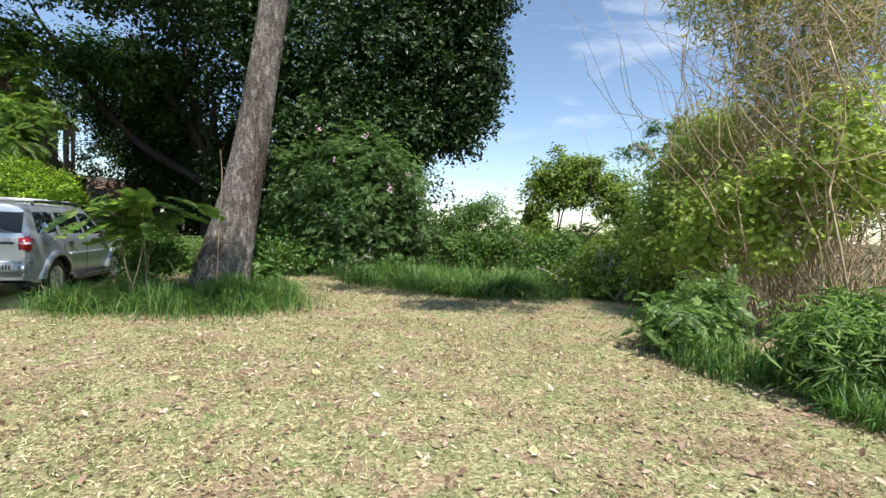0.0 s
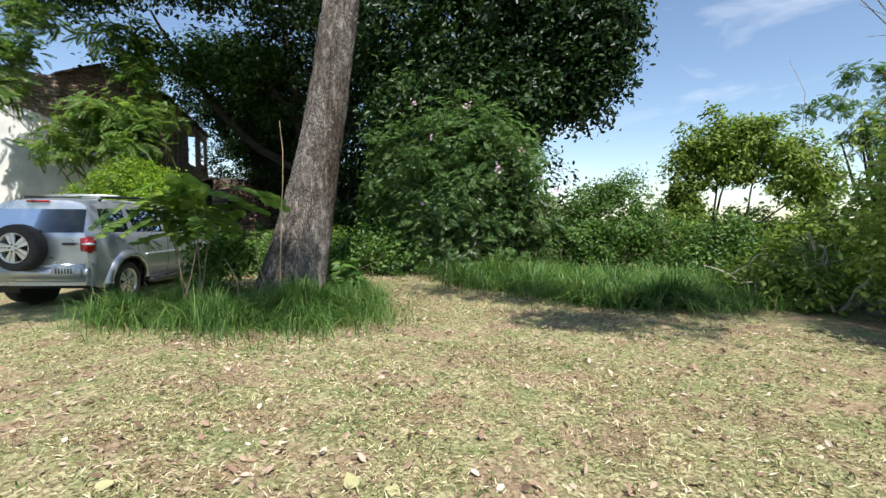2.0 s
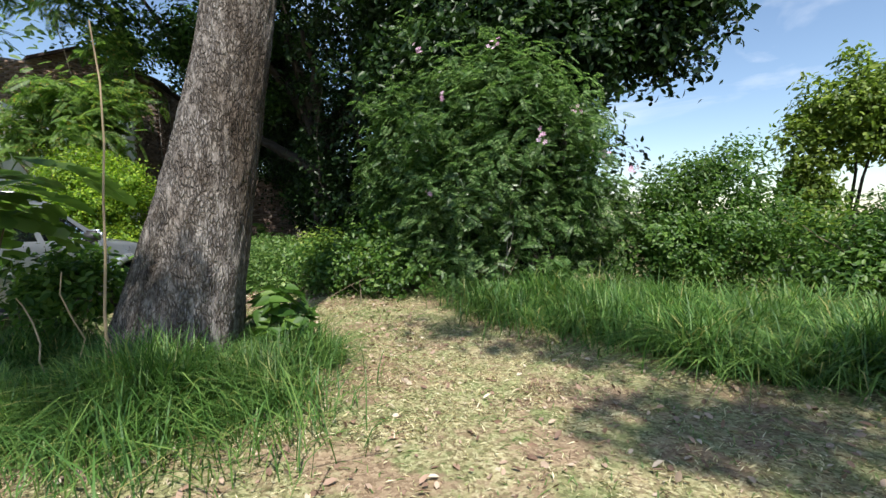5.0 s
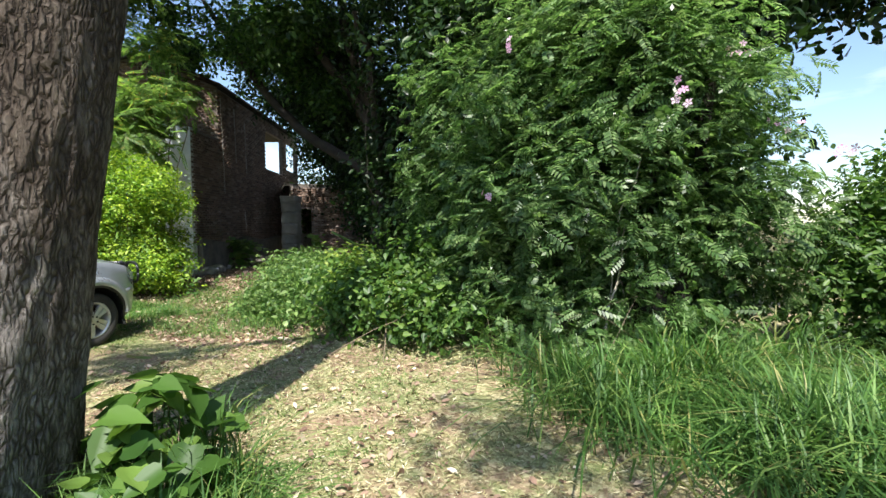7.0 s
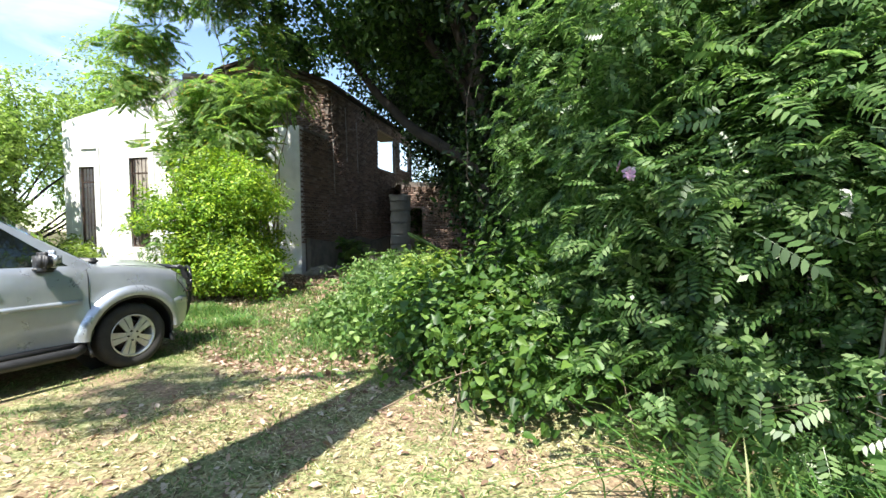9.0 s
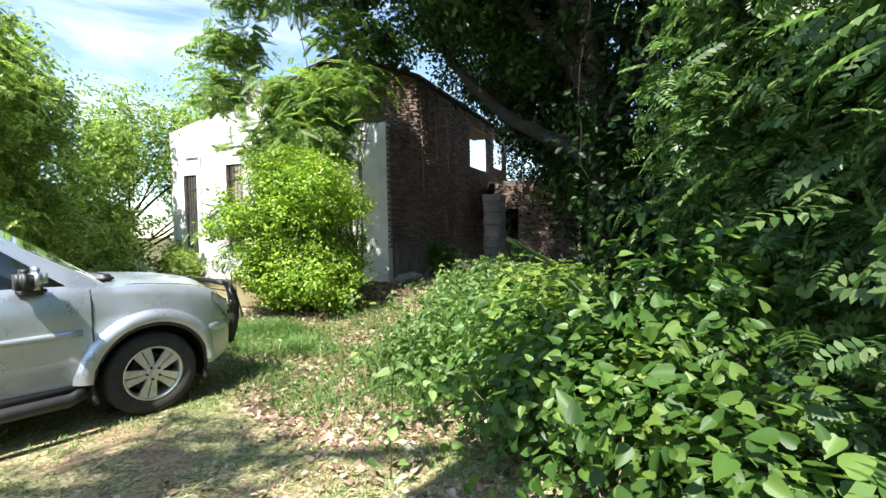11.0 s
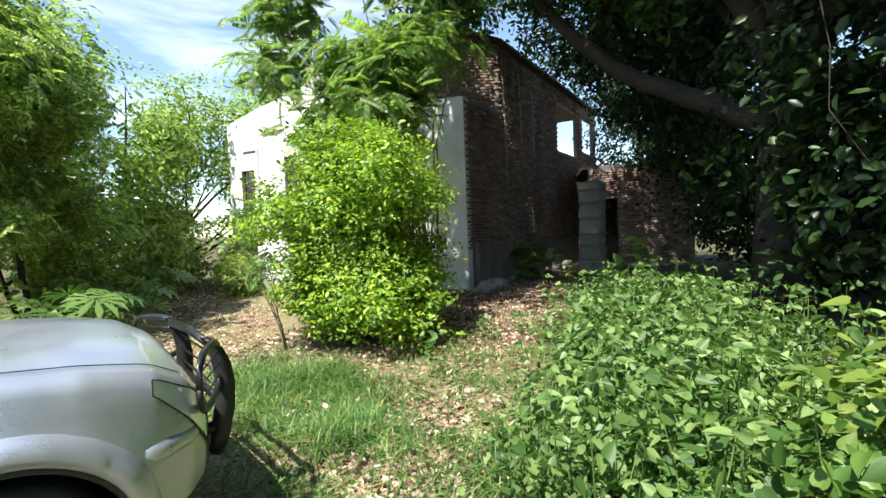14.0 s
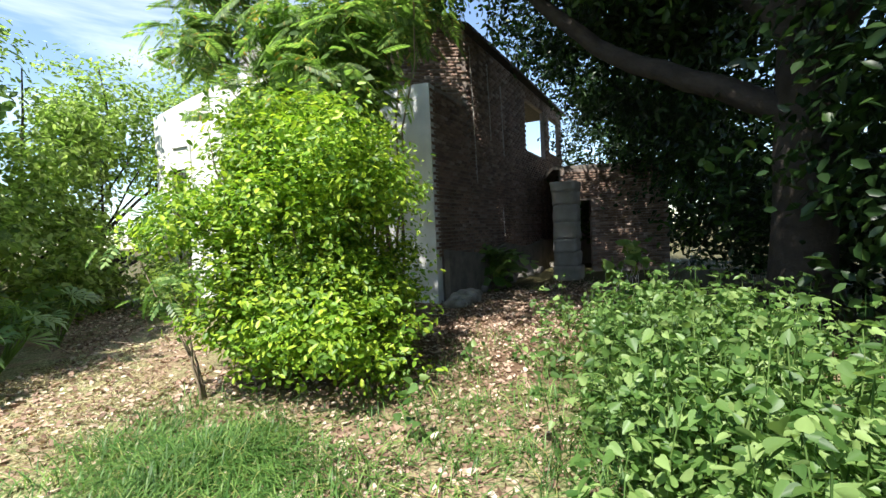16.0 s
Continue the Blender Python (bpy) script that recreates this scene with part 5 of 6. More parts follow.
bush("undergrowth", "dark undergrowth below the trees", "bush", [(-15.5, 8.9, 0.5, 1.6, 0.7, 0.6), (-18.5, 9.6, 0.5, 1.6, 0.6, 0.6), (-13, 8.2, 0.5, 1.2, 0.7, 0.6), (-11.5, 7.2, 0.4, 1.0, 0.7, 0.5), (-20.5, 10.3, 0.5, 1.5, 0.5, 0.6), (-17, 8.4, 1.0, 2.0, 0.6, 0.9), (-18.5, 11.6, 0.4, 1.6, 0.5, 0.5), (-20.5, 11.6, 0.6, 1.6, 0.6, 0.7)], 14000, 0.14, "leaf_light", LEAF, 0.26, 24, 0.3, 0.8, 20, None, "twig", "", 0.008, 1.6)


bush("undergrowth", "dense dark undergrowth below the shade tree", "bush", [(-9, 20.8, 1.2, 3, 0.8, 1.4), (-13, 25.2, 1.6, 3, 1, 2.0), (-6, 19, 1.3, 2.5, 0.8, 1.4), (-17.5, 27, 2, 3, 1, 2.5), (-10.5, 23, 1.4, 3, 0.8, 1.6)], 18000, 0.17, "leaf_dark", LEAF, 0.35, 30, 0.3, 0.6, 12, None, "twig", "", 0.01, 2.0)


def lobed_leaf():
    """A large leaf cut into fingers."""
    v, f = [(0, 0, 0)], []
    for i in range(9):
        a = -1.9 + 3.8 * i / 8
        r = 0.55 + 0.45 * math.cos(a * 0.7)
        k = len(v)
        for da, rr, z in ((-0.13, 0.75, 0.04), (0.0, 1.0, -0.14), (0.13, 0.75, 0.04)):
            v.append((math.sin(a + da) * r * rr, math.cos(a + da) * r * rr, z * r))
        f.append((0, k + 2, k + 1, k))
    return np.array(v), [np.array(f)]


for x, y in ((-12.9, 9.6), (-14.2, 9.9), (-11.8, 9.1), (-16.0, 10.2)):
    ph = thing("philodendron", "large split-leaf philodendron beside the path", "plant", "philodendrons by the path")
    k = 13
    a = rng.random(k) * 6.283
    pos = np.column_stack([x + 0.42 * np.cos(a), y + 0.38 * np.sin(a), 0.4 + 0.4 * rng.random(k)])
    nrm = np.column_stack([0.5 * np.cos(a), 0.5 * np.sin(a), np.ones(k)])
    leaves("foliage", pos, nrm, 0.42 * (0.8 + 0.4 * rng.random(k)), M["leaf_weed"], ph, lobed_leaf())
    for p in pos:
        limbs("stem", [bend((x, y, 0), p, 0.014, 0.01, 6, 0.05)], M["leaf_broad"], ph, 5)

# woods in the distance
far = []
for i in range(46):
    a = 2 * math.pi * i / 46 + rng.normal() * 0.05
    d = 46 + 14 * rng.random()
    h = 3.0 + 2.6 * rng.random()
    if 0.9 < a < 1.62:
        h *= 0.8
    far.append((-4 + d * math.cos(a), 8 + d * math.sin(a), h * 0.45, 4.5, 4.5, h * 0.62))
far += [(-30, 21, 7, 4, 3, 4.5), (-34, 17, 7, 4, 3, 5), (-29, 19, 6, 4, 3, 4.5), (-31, 15, 6, 4, 3, 4), (-27, 6, 5, 4, 3, 4.5), (-22, 2, 4, 4, 3, 4), (12, 26, 2, 4, 2, 2), (4, 30, 1.4, 3, 2, 1.6), (16, 18, 3, 3, 3, 3), (-8, 27, 3, 7, 2, 3.5), (-17, 28, 3.5, 4, 2, 3.5)]
pos, nrm, _ = clumps(far, 28000, 1.0, 40, 0.6, 0.6)
tagged(leaves("distant_woods", pos, nrm, 0.5 * (0.6 + 0.7 * rng.random(len(pos))), M["leaf_far"]), "distant green woods round the plot", "woods", "", "stuff")


# ---- the parked car ----
def paint_material():
    m, n, l, b = material("silver_car_paint")
    dust = noise_node(n, l, 3.5, 7, 0.65)
    r = ramp(n, [(0.3, (0.42, 0.455, 0.5)), (0.75, (0.54, 0.57, 0.6))])
    l.new(dust.outputs["Fac"], r.inputs["Fac"])
    l.new(r.outputs["Color"], b.inputs["Base Color"])
    rr = ramp(n, [(0.3, (0.24, 0.24, 0.24)), (0.75, (0.42, 0.42, 0.42))])
    l.new(dust.outputs["Fac"], rr.inputs["Fac"])
    l.new(rr.outputs["Color"], b.inputs["Roughness"])
    b.inputs["Metallic"].default_value, b.inputs["Coat Weight"].default_value, b.inputs["Coat Roughness"].default_value = 0.65, 0.6, 0.08
    return m


M["paint"] = paint_material()
M["rubber"] = plain_material("dusty_tyre_rubber", (0.035, 0.033, 0.03), 0.85, 0, 0.4, 8, 0.3, 0.004)
M["black_plastic"] = plain_material("black_plastic", (0.022, 0.022, 0.023), 0.5, 0, 0.3, 10, 0.15, 0.002)
M["black_metal"] = plain_material("black_painted_steel", (0.012, 0.012, 0.013), 0.32, 0, 0.4, 10)
M["alloy"] = plain_material("dusty_alloy", (0.7, 0.69, 0.67), 0.38, 0.7, 0.2, 8)
M["seat"] = plain_material("grey_seat_cloth", (0.1, 0.1, 0.105), 0.95, 0, 0.2, 20)
M["red_lens"] = plain_material("red_lamp_lens", (0.4, 0.012, 0.015), 0.12, 0, 0.2, 5, coat=0.6)
M["clear_lens"] = plain_material("clear_lamp_lens", (0.75, 0.77, 0.8), 0.18, 0.55, 0.15, 9, coat=0.8)
M["plate"] = plain_material("dull_white_plate", (0.6, 0.6, 0.58), 0.5, 0, 0.15, 8)
m_, n_, l_, b_ = material("tinted_glass")
b_.inputs["Base Color"].default_value = (0.06, 0.075, 0.075, 1)
b_.inputs["Roughness"].default_value, b_.inputs["Transmission Weight"].default_value, b_.inputs["IOR"].default_value = 0.02, 0.9, 1.45
M["glass"] = m_

car = thing("parked_car", "silver compact off-road car with spare wheel and black bull bar", "car")


def interp(x, table):
    xs, ys = zip(*table)
    return float(np.interp(x, xs, ys))


WIDE = [(-1.95, 0.72), (-1.88, 0.79), (-1.7, 0.835), (-1.2, 0.855), (1.1, 0.855), (1.5, 0.845), (1.75, 0.815), (1.92, 0.75), (2.02, 0.66), (2.08, 0.52)]
BELT = [(-1.95, 1.1), (-1.0, 1.085), (0, 1.06), (0.95, 1.03), (1.2, 1.02), (1.5, 0.985), (1.75, 0.93), (1.92, 0.85), (2.02, 0.76), (2.08, 0.68)]
HOOD = [(0.98, 1.1), (1.2, 1.1), (1.5, 1.075), (1.75, 1.03), (1.92, 0.95), (2.02, 0.83), (2.08, 0.7)]
UPX = [(-1.95, -1.8), (-1.7, -1.62), (-1.0, -1.0), (0.0, -0.07), (0.95, 0.27)]
xs = np.concatenate([np.linspace(-1.95, 0.95, 98), np.linspace(0.985, 2.08, 44)])
CABIN = 98
rows = []
for ci, x in enumerate(xs):
    w, belt = interp(x, WIDE), interp(x, BELT)
    low = 0.3 + 0.1 * max(0, (abs(x) - 1.75) / 0.3)
    arch_d = min(abs(x - 1.245), abs(x + 1.245))
    if arch_d < 0.4:
        low = max(low, 0.33 + math.sqrt(0.16 - arch_d ** 2))
    col = []
    for f in (0, 0.25, 0.5, 0.75, 1.0):
        z = low + (0.84 - low) * f if low < 0.8 else low
        z = min(z, belt - 0.12)
        rad = math.hypot(arch_d, z - 0.33)
        flare = 0.042 * math.exp(-((rad - 0.44) / 0.07) ** 2) if z > 0.33 else 0
        tuck = 0.05 * max(0, (0.5 - z) / 0.2)
        col.append((x, w + flare - tuck, z))
    col.append((x, w - 0.004, belt - 0.06))
    col.append((x, w - 0.035, belt))
    if ci < CABIN:
        xu = interp(x, UPX)
        rear = max(0, (-x - 1.5) / 0.45)
        zt, ze, zc = 1.5 - 0.02 * rear, 1.585 - 0.03 * rear, 1.645 - 0.04 * rear
        yt = 0.665 - 0.03 * rear
        def mixp(f):
            return (x + (xu - x) * f, (w - 0.045) + (yt - (w - 0.045)) * f, belt + (zt - belt) * f)
        col += [mixp(0.07), mixp(0.5), mixp(0.96), (xu, yt - 0.015, zt + 0.02), (xu, yt - 0.08, ze), (xu, yt * 0.55, zc - 0.01), (xu, 0.0, zc)]
    else:
        hz = interp(x, HOOD)
        for f in (0.04, 0.1, 0.18, 0.3, 0.45, 0.7, 1.0):
            bulge = (1 - (1 - f) ** 2.2)
            col.append((x + 0.05 * f * (1 if ci == CABIN else 0), (w - 0.035) * (1 - f), belt + (hz - belt) * bulge))
    rows.append(col)
rows = np.array(rows)                       # columns, rows, xyz of the left half
NC, NR = rows.shape[:2]
TOP = NR - 1
WINDOWS = {"quarter_window": (-1.72, -1.12), "rear_door_window": (-0.98, -0.16), "front_door_window": (-0.06, 0.78)}


def in_window(x):
    for nm, (a, b) in WINDOWS.items():
        if a < x < b:
            return nm
    return None


groups = {"body": [], "windscreen": []}
for nm in WINDOWS:
    groups[nm] = []
for i in range(NC - 1):
    for j in range(NR - 1):
        xm = (xs[i] + xs[i + 1]) / 2
        key = "body"
        if i == CABIN - 1 and j >= 8:
            key = "windscreen" if j >= 9 else "body"
        elif i < CABIN - 1 and j in (7, 8) and in_window(xm):
            key = in_window(xm)
        groups[key].append((i, j))


def car_panel(name, cells, sides, mat, parent, label="", inset=0.0):
    vs, fs, index = [], [], {}
    for s in sides:
        for i, j in cells:
            q = []
            for a, b in ((i, j), (i + 1, j), (i + 1, j + 1), (i, j + 1)):
                mid = b == TOP
                key = (a, b, 0 if mid else s)
                if key not in index:
                    index[key] = len(vs)
                    x, y, z = rows[a, b]
                    vs.append((x, s * (y - inset), z))
                q.append(index[key])
            if len(set(q)) == 4:
                fs.append(q if s > 0 else q[::-1])
    return mesh_np(name, vs, [np.array(fs)], mat, parent, True, label)


body = car_panel("body", groups["body"], (1, -1), M["paint"], car, "dusty silver painted body")
car_panel("windscreen", groups["windscreen"], (1, -1), M["glass"], car)
for nm in WINDOWS:
    for s in (1, -1):
        car_panel(nm, groups[nm], (s,), M["glass"], car, "dark tinted glass", 0.006)


def end_cap(name, ci, j0, j1, mat, parent, label="", push=0.0):
    """The flat end of the body between two rows, bowed a little."""
    vs, fs, steps = [], [], 10
    for j in range(j0, j1 + 1):
        x, y, z = rows[ci, j]
        for k in range(steps + 1):
            f = 2 * k / steps - 1
            vs.append((x + push * (1 - f ** 2), y * f, z))
    for j in range(j1 - j0):
        for k in range(steps):
            a = j * (steps + 1) + k
            fs.append((a, a + 1, a + steps + 2, a + steps + 1))
    return mesh_np(name, vs, [np.array(fs)], mat, parent, True, label)


end_cap("tailgate", 0, 0, 7, M["paint"], car, "", -0.05)
end_cap("rear_window", 0, 7, 9, M["glass"], car, "dark rear window", -0.05)
end_cap("tailgate_header", 0, 9, TOP, M["paint"], car, "", -0.05)
end_cap("front_panel", NC - 1, 0, TOP, M["black_plastic"], car, "black grille panel", 0.03)


def car_box(name, lo, hi, mat, parent, bevel=0.02, label="", seg=3):
    bm = bmesh.new()
    bmesh.ops.create_cube(bm, size=1.0)
    for v in bm.verts:
        v.co = Vector([lo[i] + (v.co[i] + 0.5) * (hi[i] - lo[i]) for i in range(3)])
    bmesh.ops.bevel(bm, geom=bm.edges[:], offset=bevel, segments=seg, affect="EDGES")
    return part(name, bm, mat, parent, label, True)


def car_tube(name, pts, r, mat, parent, label="", sides=10):
    v, f = tube([[(*p, r) for p in pts]], sides)
    k = len(v)
    caps = [np.arange(sides)[::-1][None], np.arange(k - sides, k)[None]]
    return mesh_np(name, v, f + caps, mat, parent, True, label)


def on_body(x, z, s=-1, out=0.004):
    """A point on the body's flank."""
    i = int(np.argmin(np.abs(xs - x)))
    zc = rows[i, :7, 2]
    y = float(np.interp(z, zc, rows[i, :7, 1]))
    return (x, s * (y + out), z)


car_box("floor_pan", (-1.7, -0.7, 0.28), (1.75, 0.7, 0.42), M["black_plastic"], car, 0.03)
car_box("firewall", (0.75, -0.7, 0.42), (0.95, 0.7, 1.0), M["black_plastic"], car, 0.05)
car_box("engine_bay", (0.95, -0.52, 0.4), (1.9, 0.52, 0.84), M["black_plastic"], car, 0.05)
for s in (-1, 1):
    st = car_box("front_seat", (-0.25, s * 0.38 - 0.24, 0.55), (0.28, s * 0.38 + 0.24, 0.7), M["seat"], car, 0.06)
    car_box("backrest", (-0.38, s * 0.38 - 0.24, 0.62), (-0.2, s * 0.38 + 0.24, 1.2), M["seat"], st, 0.06)
    car_box("headrest", (-0.38, s * 0.38 - 0.13, 1.23), (-0.27, s * 0.38 + 0.13, 1.42), M["seat"], st, 0.05)
car_box("rear_bench", (-1.15, -0.62, 0.6), (-0.98, 0.62, 1.2), M["seat"], car, 0.06)
for s in (-1, 1):
    for xw in (1.245, -1.245):
        # Dark strip in place of the shaded gap between arch and tyre.
        a = np.linspace(math.radians(-18), math.radians(198), 30)
        pts = [(xw + 0.405 * math.cos(t), s * (abs(on_body(min(2.0, max(-1.9, xw + 0.405 * math.cos(t))), 0.33 + 0.42 * max(0.05, math.sin(t)))[1]) + 0.002), 0.33 + 0.405 * math.sin(t)) for t in a]
        car_tube("wheel_arch_trim", pts, 0.02, M["black_plastic"], car, "dark strip for the shaded gap at the wheel arch", 8)
        ring_v, ring_n = [], 40
        for q in range(ring_n):
            t = math.radians(4 + 172 * q / (ring_n - 1))
            for rad, out in ((0.404, 0.0), (0.404, 0.034), (0.425, 0.046), (0.47, 0.044), (0.5, 0.026), (0.515, 0.004)):
                fx, fz = xw + rad * math.cos(t), 0.33 + rad * math.sin(t)
                fy = abs(on_body(min(2.0, max(-1.9, fx)), max(0.45, fz), s, 0)[1])
                ring_v.append((fx, s * (fy + out - 0.012), fz))
        mesh_np("fender_flare", ring_v, [np.array([(q * 6 + j, (q + 1) * 6 + j, (q + 1) * 6 + j + 1, q * 6 + j + 1) for q in range(ring_n - 1) for j in range(5)])], M["paint"], car, True, "silver flared wheel arch")
        v = []
        for t in a:
            v += [(xw + 0.4 * math.cos(t), s * 0.83, 0.33 + 0.4 * math.sin(t)), (xw + 0.4 * math.cos(t), s * 0.5, 0.33 + 0.4 * math.sin(t))]
        mesh_np("wheel_well", v, [np.array([(2 * i, 2 * i + 1, 2 * i + 3, 2 * i + 2) for i in range(29)])], M["black_plastic"], car, True)
        bm = bmesh.new()
        bmesh.ops.create_circle(bm, cap_ends=True, radius=0.41, segments=32)
        for vv in bm.verts:
            vv.co = Vector((xw + vv.co.x, s * 0.5, 0.33 + vv.co.y))
        part("wheel_well_back", bm, M["black_plastic"], car)
    car_tube("side_step", [(-0.78, s * 0.86, 0.3), (-0.7, s * 0.93, 0.29), (0.7, s * 0.93, 0.29), (0.78, s * 0.86, 0.3)], 0.045, M["black_plastic"], car, "dark tubular side step")
    car_box("rocker", (-0.84, s * 0.8 - 0.035, 0.27), (0.84, s * 0.8 + 0.035, 0.38), M["black_plastic"], car, 0.02)
    mp_ = [on_body(x, 0.735, s, 0.006) for x in np.linspace(-0.8, 0.8, 24)]
    car_tube("side_moulding", mp_, 0.022, M["paint"], car, "silver side moulding", 8)
    for gxx in (-1.0, -0.12, 0.86):
        pts = [on_body(gxx, z, s, 0.0005) for z in np.linspace(0.4, 1.03, 14)]
        car_tube("door_gap", pts, 0.0055, M["black_plastic"], car, "", 6)
    for hx in (-0.86, 0.02):
        p = on_body(hx + 0.08, 0.95, s, 0.012)
        h = car_box("door_handle", (p[0] - 0.09, p[1] - 0.014, p[2] - 0.018), (p[0] + 0.09, p[1] + 0.014, p[2] + 0.018), M["black_plastic"], car, 0.01, "black door handle")
    mir = car_box("wing_mirror", (0.44, s * 0.95 - 0.1, 1.05), (0.53, s * 0.95 + 0.1, 1.21), M["black_plastic"], car, 0.03, "wing mirror with silver cap", 4)
    car_box("mirror_cap", (0.49, s * 0.95 - 0.105, 1.075), (0.6, s * 0.95 + 0.105, 1.222), M["paint"], mir, 0.04, "silver cap", 4)
    car_box("mirror_foot", (0.46, s * 0.81 - 0.06, 1.03), (0.62, s * 0.81 + 0.07, 1.085), M["black_plastic"], mir, 0.02)
    # lamps
    car_box("tail_lamp", (-1.975, s * 0.715 - 0.075, 0.83), (-1.8, s * 0.715 + 0.1, 1.08), M["red_lens"], car, 0.03, "red tail lamp")
    car_box("reverse_lamp", (-1.982, s * 0.735 - 0.06, 0.94), (-1.83, s * 0.735 + 0.083, 0.985), M["clear_lens"], car, 0.01)
    hl = []
    fs = []
    nx, nz = 14, 7
    for i in range(nx):
        for j in range(nz):
            xx = 1.72 + 0.33 * i / (nx - 1)
            b0 = interp(xx, BELT)
            zz2 = b0 - 0.02 - (0.19 * (0.35 + 0.65 * i / (nx - 1))) * (1 - j / (nz - 1))
            hl.append((xx + 0.012, s * (interp(xx, WIDE) - 0.008 + 0.012), zz2))
    for i in range(nx - 1):
        for j in range(nz - 1):
            a = i * nz + j
            fs.append((a, a + nz, a + nz + 1, a + 1))
    lamp = mesh_np("headlamp", hl, [np.array(fs)], M["clear_lens"], car, True, "clear wraparound headlamp")
    rim_i = [i * nz for i in range(nx)] + [(nx - 1) * nz + j for j in range(nz)] + [i * nz + nz - 1 for i in range(nx - 1, -1, -1)] + [j for j in range(nz - 1, -1, -1)]
    car_tube("lamp_edge", [hl[i] for i in rim_i], 0.0035, M["black_plastic"], lamp, "", 6)
    # roof rail
    rp = [(-1.45, s * 0.575, 1.6), (-1.4, s * 0.575, 1.655), (-0.6, s * 0.585, 1.68), (0.05, s * 0.58, 1.665), (0.14, s * 0.575, 1.61)]
    car_tube("roof_rail", rp, 0.022, M["black_plastic"], car, "dark roof rail")
for xx in (-1.0, -0.2):
    car_tube("roof_bar", [(xx, -0.58, 1.69), (xx, 0, 1.705), (xx, 0.58, 1.69)], 0.018, M["alloy"], car, "roof cross bar")
car_box("rear_bumper", (-2.06, -0.74, 0.42), (-1.86, 0.74, 0.68), M["paint"], car, 0.06, "silver rear bumper", 4)
bp = [(1.66, 0.82), (1.8, 0.8), (1.93, 0.74), (2.03, 0.63), (2.09, 0.45), (2.12, 0.0)]
car_tube("front_bumper", [(x - 0.03, -y + 0.035, 0.62) for x, y in bp] + [(x - 0.03, y - 0.035, 0.62) for x, y in bp[-2::-1]], 0.06, M["paint"], car, "silver front bumper", 14)
plate = car_box("number_plate", (-2.075, -0.62, 0.52), (-2.062, -0.3, 0.66), M["plate"], car, 0.004, "dull number plate")
for i in range(6):
    car_box("plate_mark", (-2.079, -0.585 + 0.042 * i, 0.55), (-2.074, -0.565 + 0.042 * i, 0.62), M["black_plastic"], plate, 0.002)
car_box("tailgate_handle", (-2.035, -0.6, 0.95), (-1.985, -0.42, 0.985), M["black_plastic"], car, 0.012)
car_box("high_brake_lamp", (-1.885, -0.16, 1.565), (-1.84, 0.16, 1.59), M["red_lens"], car, 0.008)
for s in (-1, 1):
    car_tube("wiper", [(0.98, s * 0.1 + 0.1, 1.115), (0.9, s * 0.1 + 0.35, 1.15), (0.84, s * 0.1 + 0.55, 1.19)], 0.009, M["black_plastic"], car, "", 6)
car_box("cowl_grille", (0.96, -0.62, 1.06), (1.07, 0.62, 1.118), M["black_plastic"], car, 0.02)
# dark bonnet seam
car_tube("bonnet_seam", [(x, -(interp(x, WIDE) - 0.1), interp(x, BELT) + (interp(x, HOOD) - interp(x, BELT)) * 0.21 + 0.004) for x in np.linspace(1.1, 1.9, 20)], 0.0025, M["black_plastic"], car, "", 6)


